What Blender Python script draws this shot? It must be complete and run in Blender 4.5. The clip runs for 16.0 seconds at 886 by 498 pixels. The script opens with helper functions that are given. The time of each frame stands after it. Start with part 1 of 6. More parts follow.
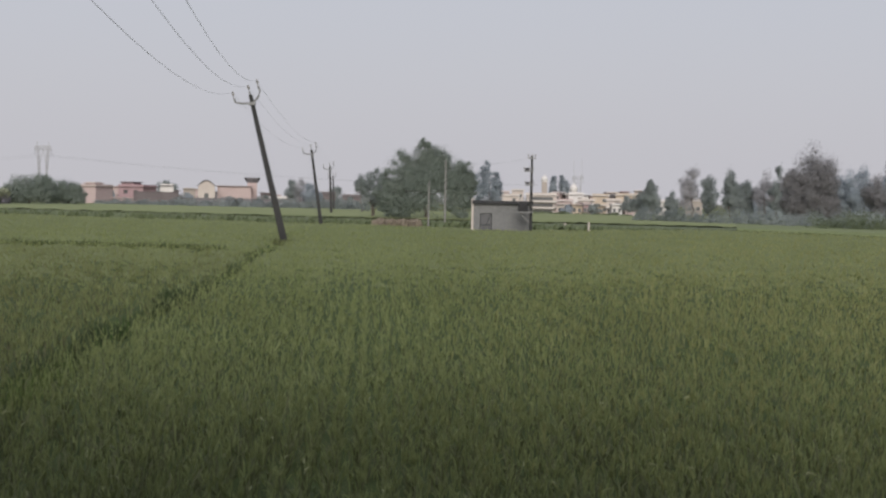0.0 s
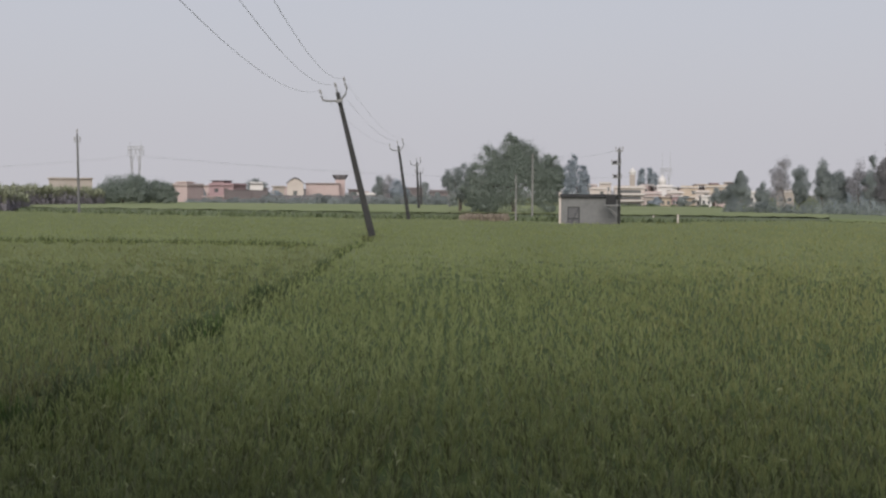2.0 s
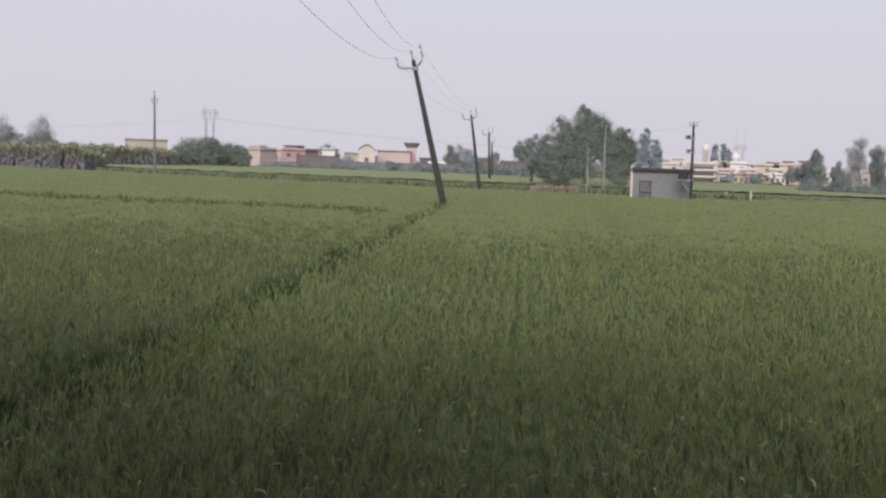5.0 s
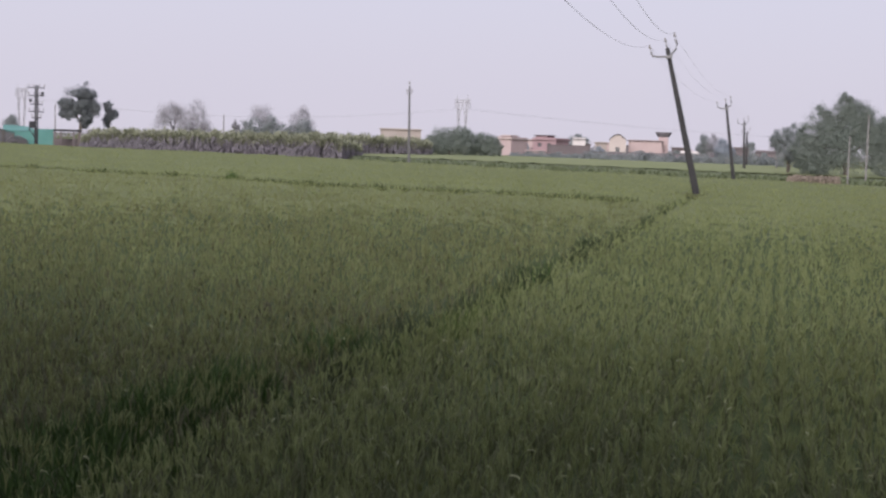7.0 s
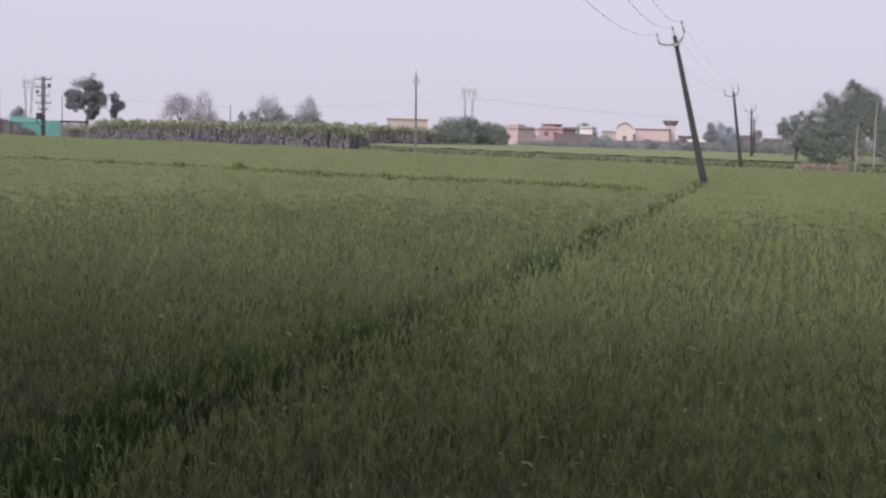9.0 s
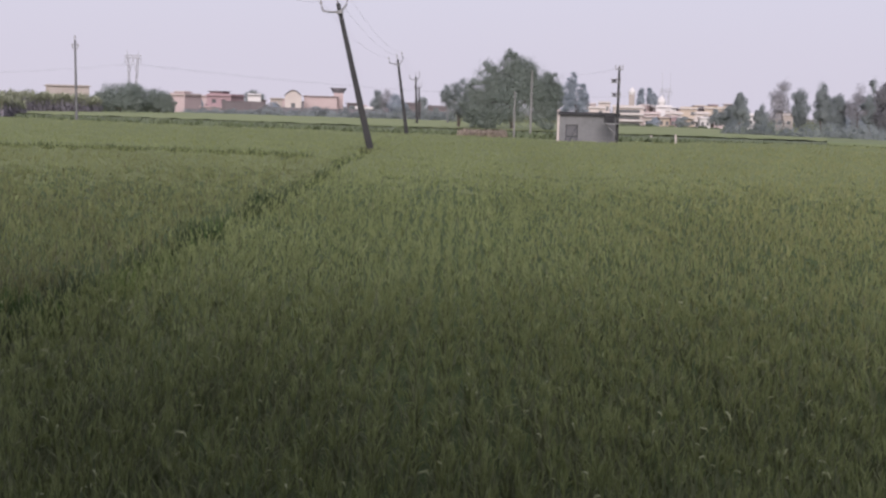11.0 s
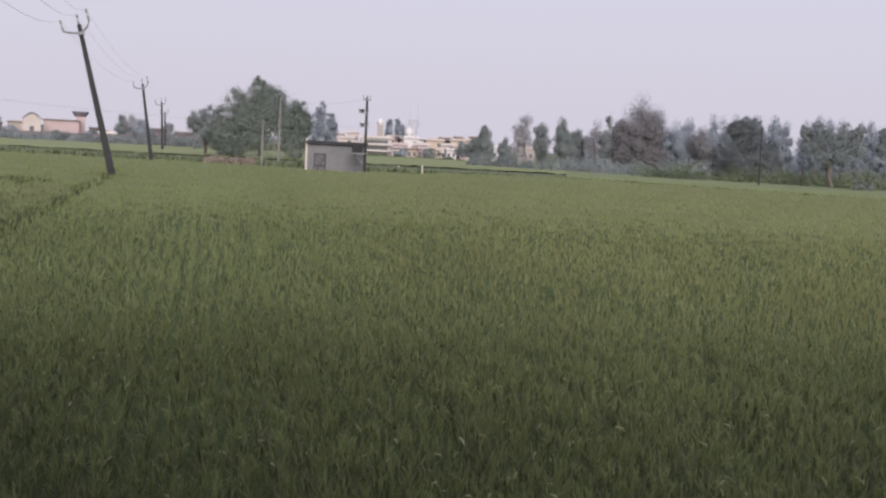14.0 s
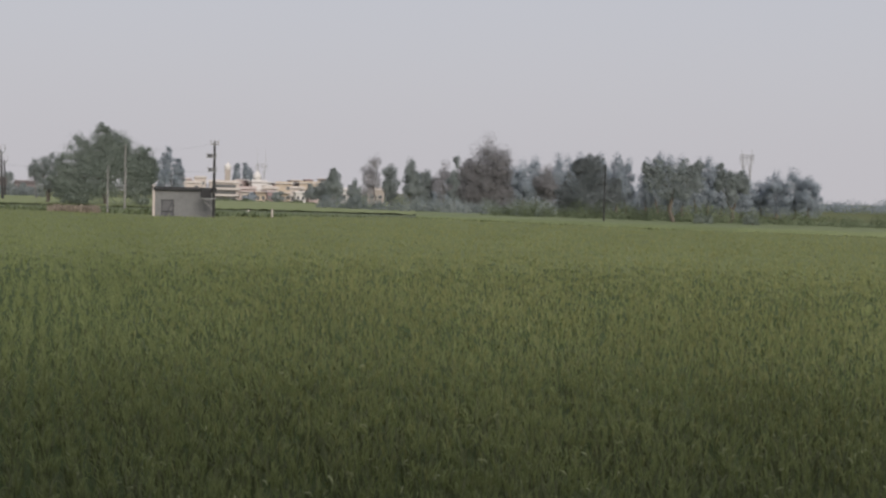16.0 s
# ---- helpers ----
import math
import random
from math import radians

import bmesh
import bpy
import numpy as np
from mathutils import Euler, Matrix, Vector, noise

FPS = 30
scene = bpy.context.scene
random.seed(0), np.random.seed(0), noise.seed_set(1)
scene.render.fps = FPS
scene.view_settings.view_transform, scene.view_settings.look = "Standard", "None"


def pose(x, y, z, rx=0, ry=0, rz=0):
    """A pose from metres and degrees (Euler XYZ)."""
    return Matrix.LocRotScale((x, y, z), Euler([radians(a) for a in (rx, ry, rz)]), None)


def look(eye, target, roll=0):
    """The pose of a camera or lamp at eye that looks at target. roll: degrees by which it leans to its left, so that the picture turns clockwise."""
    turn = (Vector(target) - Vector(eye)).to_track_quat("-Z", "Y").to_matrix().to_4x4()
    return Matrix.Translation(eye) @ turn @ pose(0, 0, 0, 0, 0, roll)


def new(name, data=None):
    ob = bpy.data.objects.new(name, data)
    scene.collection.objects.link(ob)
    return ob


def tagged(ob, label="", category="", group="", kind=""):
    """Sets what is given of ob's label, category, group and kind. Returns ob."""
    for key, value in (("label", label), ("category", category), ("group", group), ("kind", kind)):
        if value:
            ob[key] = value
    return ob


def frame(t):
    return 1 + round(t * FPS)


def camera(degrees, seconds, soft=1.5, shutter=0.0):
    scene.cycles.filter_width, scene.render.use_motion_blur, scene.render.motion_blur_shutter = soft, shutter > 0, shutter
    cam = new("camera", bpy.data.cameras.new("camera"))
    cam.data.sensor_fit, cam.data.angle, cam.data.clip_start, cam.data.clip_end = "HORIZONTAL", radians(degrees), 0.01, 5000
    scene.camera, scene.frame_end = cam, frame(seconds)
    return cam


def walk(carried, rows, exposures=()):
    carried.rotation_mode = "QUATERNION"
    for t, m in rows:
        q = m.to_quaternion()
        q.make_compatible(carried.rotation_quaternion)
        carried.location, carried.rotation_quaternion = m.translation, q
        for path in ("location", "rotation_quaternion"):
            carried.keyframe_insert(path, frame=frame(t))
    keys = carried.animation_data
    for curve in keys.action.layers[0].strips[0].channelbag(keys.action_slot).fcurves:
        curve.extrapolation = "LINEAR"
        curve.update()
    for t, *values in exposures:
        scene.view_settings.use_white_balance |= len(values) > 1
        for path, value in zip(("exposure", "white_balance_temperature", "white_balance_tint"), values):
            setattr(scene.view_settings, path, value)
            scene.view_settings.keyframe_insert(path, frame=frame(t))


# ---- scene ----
def held(x, y, z, yaw, pitch, roll):
    """A hand-held pose: degrees to the left of +y, above level, and of lean."""
    return (Matrix.Translation((x, y, z)) @ Matrix.Rotation(radians(yaw), 4, "Z")
            @ Matrix.Rotation(radians(90 + pitch), 4, "X") @ Matrix.Rotation(radians(roll), 4, "Z"))


cam = camera(36.52, 16.0, soft=2.3, shutter=0.15)
PATH = [
    (0, held(0.064, 0.366, 2.874, -5.21, -2.12, 1.01)),
    (0.5, held(0.069, 0.242, 2.879, -2.29, -2.83, 0.54)),
    (1, held(0.049, 0.232, 2.872, -0.27, -1.95, 0.84)),
    (1.5, held(0.033, 0.273, 2.867, -0.05, -2.46, 0.25)),
    (2, held(0.056, 0.309, 2.867, -1.47, -2.38, 0.21)),
    (2.5, held(0.059, 0.332, 2.868, -2.60, -2.55, 1.03)),
    (3, held(0.054, 0.323, 2.865, -3.32, -3.86, 1.31)),
    (3.2, held(0.047, 0.324, 2.872, -3.42, -3.59, 0.96)),
    (5.3, held(-0.040, -0.118, 2.804, 3.31, -3.74, 1.36)),
    (5.5, held(-0.036, -0.138, 2.810, 4.75, -3.86, 0.81)),
    (6, held(-0.042, -0.151, 2.800, 6.46, -4.82, 0.59)),
    (6.5, held(-0.066, -0.116, 2.807, 9.56, -5.11, 1.02)),
    (7, held(-0.085, -0.083, 2.802, 12.03, -4.47, 1.80)),
    (7.5, held(-0.111, -0.056, 2.790, 16.63, -5.23, 2.67)),
    (8, held(-0.132, -0.045, 2.789, 18.65, -4.71, 0.72)),
    (8.5, held(-0.137, -0.038, 2.781, 16.03, -4.57, 1.13)),
    (9, held(-0.113, -0.085, 2.786, 12.32, -4.92, 1.52)),
    (9.5, held(-0.095, -0.096, 2.781, 8.70, -5.57, 1.38)),
    (10, held(-0.050, -0.119, 2.785, 3.74, -6.27, 1.38)),
    (10.2, held(-0.037, -0.105, 2.774, 2.69, -6.06, 1.09)),
    (12.3, held(0.135, -0.008, 2.765, -7.54, -5.71, 2.79)),
    (12.5, held(0.142, 0.012, 2.759, -7.86, -5.15, 2.47)),
    (13, held(0.140, 0.017, 2.760, -9.54, -5.06, 3.00)),
    (13.5, held(0.116, 0.006, 2.753, -11.38, -5.26, 3.09)),
    (14, held(0.124, -0.012, 2.753, -12.36, -4.32, 2.62)),
    (14.5, held(0.125, -0.026, 2.756, -13.17, -2.35, 1.54)),
    (15, held(0.113, -0.063, 2.761, -13.80, -1.86, 1.01)),
    (15.5, held(0.121, -0.139, 2.797, -14.83, -1.48, 0.98)),
    (16, held(-0.027, -0.286, 2.773, -18.65, -2.34, 1.39)),
]
EXPOSURE = [(0, 0.1, 6450, 7), (0.5, 0.18, 6450, 7), (1.5, 0.06, 6430, 7.2), (2.4, 0.17, 6400, 7.3), (3.0, 0.28, 6400, 7.5), (5.5, 0.37, 6300, 13), (8, 0.4, 6200, 18), (10, 0.4, 6200, 18), (12.5, 0.40, 6230, 18.5), (14, 0.37, 6270, 16.5), (15, 0.34, 6300, 13), (15.5, 0.2, 6400, 10.5), (16, 0.07, 6550, 7.5)]
walk(cam, PATH, EXPOSURE)

# ---- world and sun ----
EYE_Z = 2.8          # the camera's height over the soil
rng = np.random.default_rng(7)

world = bpy.data.worlds.new("world")
scene.world = world
world.use_nodes = True
wn = world.node_tree.nodes
sky = wn.new("ShaderNodeTexSky")
sky.sky_type, sky.sun_disc = "NISHITA", False
sky.sun_elevation, sky.sun_rotation = radians(25), radians(183)
sky.air_density, sky.dust_density, sky.ozone_density = 1.0, 6.0, 1.0
veil = wn.new("ShaderNodeMix")
veil.data_type = "RGBA"
veil.inputs["Factor"].default_value = 0.86
place = wn.new("ShaderNodeTexCoord")
split = wn.new("ShaderNodeSeparateXYZ")
haze = wn.new("ShaderNodeMix")
haze.data_type = "RGBA"
height = wn.new("ShaderNodeMapRange")
height.inputs["From Max"].default_value = 0.16
haze.inputs["A"].default_value = (5.79, 5.55, 6.0, 1)
haze.inputs["B"].default_value = (5.54, 5.52, 6.15, 1)
world.node_tree.links.new(place.outputs["Generated"], split.inputs[0])
world.node_tree.links.new(split.outputs["Z"], height.inputs["Value"])
world.node_tree.links.new(height.outputs[0], haze.inputs["Factor"])
world.node_tree.links.new(haze.outputs["Result"], veil.inputs["B"])
world.node_tree.links.new(sky.outputs["Color"], veil.inputs["A"])
world.node_tree.links.new(veil.outputs["Result"], wn["Background"].inputs["Color"])
wn["Background"].inputs["Strength"].default_value = 0.1

sun = new("sun", bpy.data.lights.new("sun", "SUN"))
sun.data.energy, sun.data.angle, sun.data.color = 3.0, radians(36), (1.0, 0.94, 0.87)
sun.matrix_world = look((-5, -100, 46), (0, 0, 0))


# ---- materials ----
def material(name, colours, scale=1.0, rough=0.85, bump=0.0, metal=0.0, fine=9.0, island=0.0, thin=0.0, obrand=0.0):
    """Two scales of noise through a ramp of colours; island and obrand vary pieces; thin lets light through leaves."""
    m = bpy.data.materials.new(name)
    m.use_nodes = True
    nt = m.node_tree
    nd, ln = nt.nodes, nt.links
    bsdf = nd["Principled BSDF"]
    bsdf.inputs["Roughness"].default_value = rough
    bsdf.inputs["Metallic"].default_value = metal
    bsdf.inputs["Specular IOR Level"].default_value = 0.25
    co = nd.new("ShaderNodeTexCoord")
    big = nd.new("ShaderNodeTexNoise")
    big.inputs["Scale"].default_value, big.inputs["Detail"].default_value = scale, 4
    small = nd.new("ShaderNodeTexNoise")
    small.inputs["Scale"].default_value, small.inputs["Detail"].default_value = scale * fine, 3
    for n in (big, small):
        ln.new(co.outputs["Object"], n.inputs["Vector"])
    mix = nd.new("ShaderNodeMath")
    mix.operation = "MULTIPLY_ADD"
    mix.inputs[1].default_value = 0.45
    ln.new(small.outputs["Fac"], mix.inputs[0])
    half = nd.new("ShaderNodeMath")
    half.operation = "MULTIPLY"
    half.inputs[1].default_value = 0.55
    ln.new(big.outputs["Fac"], half.inputs[0])
    ln.new(half.outputs[0], mix.inputs[2])
    value = mix.outputs[0]
    for amount, node, socket in ((island, "ShaderNodeNewGeometry", "Random Per Island"), (obrand, "ShaderNodeObjectInfo", "Random")):
        if amount:
            g = nd.new(node)
            k = nd.new("ShaderNodeMath")
            k.operation = "MULTIPLY_ADD"
            k.inputs[1].default_value = amount
            ln.new(g.outputs[socket], k.inputs[0])
            off = nd.new("ShaderNodeMath")
            off.operation = "SUBTRACT"
            off.inputs[1].default_value = amount / 2
            ln.new(value, off.inputs[0])
            ln.new(off.outputs[0], k.inputs[2])
            value = k.outputs[0]
    ramp = nd.new("ShaderNodeValToRGB")
    el = ramp.color_ramp.elements
    while len(el) < len(colours):
        el.new(0.5)
    for i, c in enumerate(colours):
        el[i].position = 0.25 + 0.5 * i / max(1, len(colours) - 1)
        el[i].color = (*c, 1)
    ln.new(value, ramp.inputs["Fac"])
    ln.new(ramp.outputs["Color"], bsdf.inputs["Base Color"])
    if bump:
        b = nd.new("ShaderNodeBump")
        b.inputs["Strength"].default_value, b.inputs["Distance"].default_value = min(1.0, bump), 0.05
        ln.new(small.outputs["Fac"], b.inputs["Height"])
        ln.new(b.outputs["Normal"], bsdf.inputs["Normal"])
    if thin:
        tr = nd.new("ShaderNodeBsdfTranslucent")
        ln.new(ramp.outputs["Color"], tr.inputs["Color"])
        ms = nd.new("ShaderNodeMixShader")
        ms.inputs[0].default_value = thin
        ln.new(bsdf.outputs[0], ms.inputs[1])
        ln.new(tr.outputs[0], ms.inputs[2])
        ln.new(ms.outputs[0], nd["Material Output"].inputs["Surface"])
    return m


M_SOIL = material("field_ground", [(0.0574, 0.0697, 0.0246), (0.0902, 0.102, 0.0369), (0.115, 0.131, 0.0492)], 0.02, 0.95, 0.3, fine=60)
# set darker than the leaves, so shade in the gaps is in the colour
M_UNDER = material("shaded_wheat_undergrowth", [(0.0314, 0.0468, 0.0131), (0.0481, 0.0706, 0.0193), (0.071, 0.1002, 0.0285)], 0.8, 0.9, 0.6, fine=14)
M_CANOPY = material("wheat_canopy", [(0.0994, 0.1172, 0.0454), (0.1313, 0.1546, 0.0618), (0.1668, 0.1921, 0.0781)], 0.25, 0.9, 0.6, fine=30)
M_PALE_EAR = material("pale_wheat_ear", [(0.1915, 0.2127, 0.1066), (0.287, 0.3102, 0.164), (0.4003, 0.4255, 0.2542)], 0.5, 0.6, 0, island=0.5)
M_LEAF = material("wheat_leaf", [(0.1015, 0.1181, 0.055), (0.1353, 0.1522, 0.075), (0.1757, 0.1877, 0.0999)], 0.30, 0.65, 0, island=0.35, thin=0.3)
# ear colour, also put on distant leaves to brighten them
M_EAR_FAR_LEAF = material("wheat_ear_and_far_leaf", [(0.1749, 0.1845, 0.08), (0.2227, 0.2567, 0.1091), (0.2743, 0.3169, 0.1384), (0.3339, 0.3651, 0.1794)], 0.30, 0.7, 0, island=0.15, thin=0.5)
M_EAR_YELLOWER = material("yellower_wheat_ear", [(0.2022, 0.2062, 0.0873), (0.2557, 0.266, 0.1141), (0.3042, 0.3193, 0.1406), (0.3591, 0.3657, 0.1787)], 0.30, 0.7, 0, island=0.15, thin=0.5)
M_LEAF_OLD = material("dull_wheat_leaf", [(0.0923, 0.0937, 0.051), (0.1186, 0.1178, 0.0677), (0.1482, 0.1475, 0.0871)], 0.30, 0.65, 0, island=0.35, thin=0.3)
M_EAR_OLD = material("brownish_wheat_ear", [(0.1551, 0.1554, 0.0727), (0.1928, 0.2066, 0.0921), (0.2326, 0.2599, 0.1141), (0.2782, 0.3027, 0.1455)], 0.30, 0.7, 0, island=0.15, thin=0.5)
M_LIGHTCROP = material("light_green_crop", [(0.138, 0.166, 0.07), (0.176, 0.203, 0.095), (0.215, 0.234, 0.12)], 0.06, 0.9, 0.4, fine=40)
M_NEXTCROP = material("green_next_crop", [(0.112, 0.138, 0.062), (0.138, 0.165, 0.080), (0.165, 0.190, 0.098)], 0.06, 0.9, 0.4, fine=40)
M_WEED = material("weed_leaf", [(0.030, 0.057, 0.016), (0.051, 0.092, 0.024), (0.078, 0.132, 0.035)], 0.8, 0.7, 0, island=0.4, thin=0.25)
M_DARKGRASS = material("rank_weed_leaf", [(0.0384, 0.0533, 0.0252), (0.0536, 0.0713, 0.0333), (0.072, 0.0935, 0.0441)], 0.5, 0.8, 0, island=0.4)
M_STRAW = material("dry_straw", [(0.1485, 0.1244, 0.1025), (0.198, 0.1668, 0.1377), (0.258, 0.2204, 0.1782)], 1.2, 0.9, 0.6, island=0.3)
M_HEAP = material("weathered_straw", [(0.11, 0.098, 0.09), (0.145, 0.128, 0.118), (0.185, 0.163, 0.148)], 1.2, 0.9, 0.8)
# distance haze is painted into the tree and twig colours: lifted, greyed, blued
M_TREE = material("hazed_dark_foliage", [(0.1615, 0.1941, 0.1696), (0.2337, 0.2709, 0.2409), (0.32, 0.3526, 0.3232)], 0.3, 0.8, 0, island=0.2, thin=0.5)
M_TREE_SLATE = material("hazed_slate_foliage", [(0.1314, 0.1517, 0.1541), (0.1902, 0.2117, 0.2189), (0.2604, 0.2755, 0.2935)], 0.3, 0.8, 0, island=0.2, thin=0.5)
M_TREE_GREY = material("hazed_grey_foliage", [(0.2074, 0.2371, 0.234), (0.2752, 0.3048, 0.3031), (0.3492, 0.3767, 0.3834)], 0.3, 0.8, 0, island=0.2, thin=0.5)
M_TREE_PALE = material("hazed_bare_twigs", [(0.2024, 0.1991, 0.2147), (0.2429, 0.2399, 0.2577), (0.2935, 0.2858, 0.306)], 0.3, 0.85, 0, island=0.4)
M_TREE_BLUE = material("hazed_blue_foliage", [(0.2638, 0.3026, 0.339), (0.332, 0.371, 0.4147), (0.4062, 0.4414, 0.4902)], 0.3, 0.8, 0, island=0.2, thin=0.5)
M_SCRUB = material("scrub_foliage", [(0.135, 0.1675, 0.1025), (0.175, 0.2088, 0.13), (0.215, 0.245, 0.16)], 0.3, 0.8, 0, island=0.2, thin=0.5)
M_TREE_BROWN = material("hazed_brownish_foliage", [(0.1944, 0.1916, 0.1973), (0.2546, 0.2484, 0.2593), (0.3147, 0.3052, 0.3211)], 0.3, 0.8, 0, island=0.2, thin=0.5)
M_POLE = material("grey_pole_concrete", [(0.0858, 0.0858, 0.0891), (0.112, 0.112, 0.115), (0.145, 0.145, 0.145)], 1.5, 0.9, 0.3)
M_BARK = material("bark", [(0.07, 0.06, 0.05), (0.11, 0.095, 0.08), (0.16, 0.14, 0.12)], 2.0, 0.9, 0.6)
M_BARK_GREY = material("grey_bark", [(0.09, 0.0863, 0.0924), (0.12, 0.114, 0.1217), (0.1575, 0.15, 0.1578)], 1.5, 0.9, 0.4)
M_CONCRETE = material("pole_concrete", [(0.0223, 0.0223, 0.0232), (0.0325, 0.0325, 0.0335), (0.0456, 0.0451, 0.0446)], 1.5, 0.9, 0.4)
M_PALE_CONCRETE = material("pale_concrete", [(0.145, 0.142, 0.139), (0.191, 0.185, 0.182), (0.238, 0.231, 0.224)], 1.0, 0.9, 0.3)
M_STEEL = material("galvanised_steel", [(0.12, 0.12, 0.124), (0.165, 0.165, 0.169), (0.225, 0.225, 0.225)], 3, 0.55, 0.1, metal=0.4)
M_PYLON = material("pylon_steel", [(0.2224, 0.2224, 0.2342), (0.2576, 0.2576, 0.2693), (0.3045, 0.3045, 0.3162)], 1, 0.6, 0, metal=0.2)
M_PORCELAIN = material("porcelain", [(0.17, 0.165, 0.16), (0.23, 0.22, 0.215), (0.3, 0.29, 0.285)], 4, 0.3)
M_WIRE = material("aluminium_wire", [(0.4, 0.4, 0.42), (0.46, 0.46, 0.48), (0.52, 0.52, 0.53)], 2, 0.5, metal=0.5)
M_DARKPAINT = material("dark_slab", [(0.0225, 0.0225, 0.0248), (0.0338, 0.0338, 0.0375), (0.0525, 0.0525, 0.054)], 0.8, 0.9, 0.3)
M_PLASTER = material("weathered_plaster", [(0.112, 0.112, 0.115), (0.145, 0.145, 0.149), (0.178, 0.178, 0.178)], 0.7, 0.9, 0.3, fine=6)
M_DOOR = material("grey_door", [(0.0726, 0.0726, 0.0792), (0.0924, 0.0924, 0.099), (0.119, 0.119, 0.125)], 1.2, 0.7, 0.2)
M_BRICK = material("dull_brick", [(0.112, 0.0957, 0.099), (0.145, 0.125, 0.129), (0.178, 0.158, 0.158)], 0.5, 0.9, 0.3)
M_GREYWALL = material("grey_boundary_plaster", [(0.112, 0.105, 0.115), (0.138, 0.13, 0.14), (0.17, 0.16, 0.17)], 0.3, 0.9, 0.3)
# distance haze is painted into the plasters below by cutting their saturation
M_PINK = material("pink_plaster", [(0.251, 0.172, 0.185), (0.29, 0.205, 0.218), (0.33, 0.244, 0.257)], 0.3, 0.9, 0.2)
M_SALMON = material("salmon_plaster", [(0.3344, 0.2618, 0.257), (0.3773, 0.301, 0.2959), (0.4213, 0.3424, 0.3348)], 0.3, 0.9, 0.2)
M_CREAM = material("cream_plaster", [(0.3614, 0.3178, 0.2981), (0.4218, 0.3745, 0.3487), (0.4742, 0.4237, 0.3993)], 0.3, 0.9, 0.2)
M_YELLOW = material("yellow_plaster", [(0.3405, 0.2846, 0.2279), (0.3987, 0.3329, 0.2711), (0.4435, 0.3811, 0.3208)], 0.3, 0.9, 0.2)
M_WHITE = material("white_plaster", [(0.4334, 0.4114, 0.4036), (0.523, 0.4994, 0.4948), (0.5835, 0.5654, 0.5632)], 0.3, 0.85, 0.2)
M_BEIGE = material("beige_plaster", [(0.2464, 0.2173, 0.1994), (0.3047, 0.2692, 0.2475), (0.3553, 0.3148, 0.2957)], 0.3, 0.9, 0.2)
M_TEAL = material("turquoise_sheet", [(0.075, 0.2, 0.18), (0.098, 0.24, 0.218), (0.125, 0.28, 0.255)], 0.5, 0.6, 0.2)
M_GLASS = material("dark_window", [(0.075, 0.0788, 0.0825), (0.0975, 0.101, 0.105), (0.128, 0.128, 0.131)], 0.8, 0.25)


# ---- mesh helpers ----
def raw_mesh(name, verts, faces, mats, index=None):
    """A mesh from numpy arrays of corners and of equal-sided faces."""
    me = bpy.data.meshes.new(name)
    verts, faces = np.asarray(verts, np.float32), np.asarray(faces, np.int32)
    n, k = faces.shape
    me.vertices.add(len(verts))
    me.vertices.foreach_set("co", verts.ravel())
    me.loops.add(n * k)
    me.loops.foreach_set("vertex_index", faces.ravel())
    me.polygons.add(n)
    me.polygons.foreach_set("loop_start", np.arange(0, n * k, k, dtype=np.int32))
    for m in mats:
        me.materials.append(m)
    if index is not None:
        me.polygons.foreach_set("material_index", np.asarray(index, np.int32))
    me.update(calc_edges=True)
    me.validate()
    return me


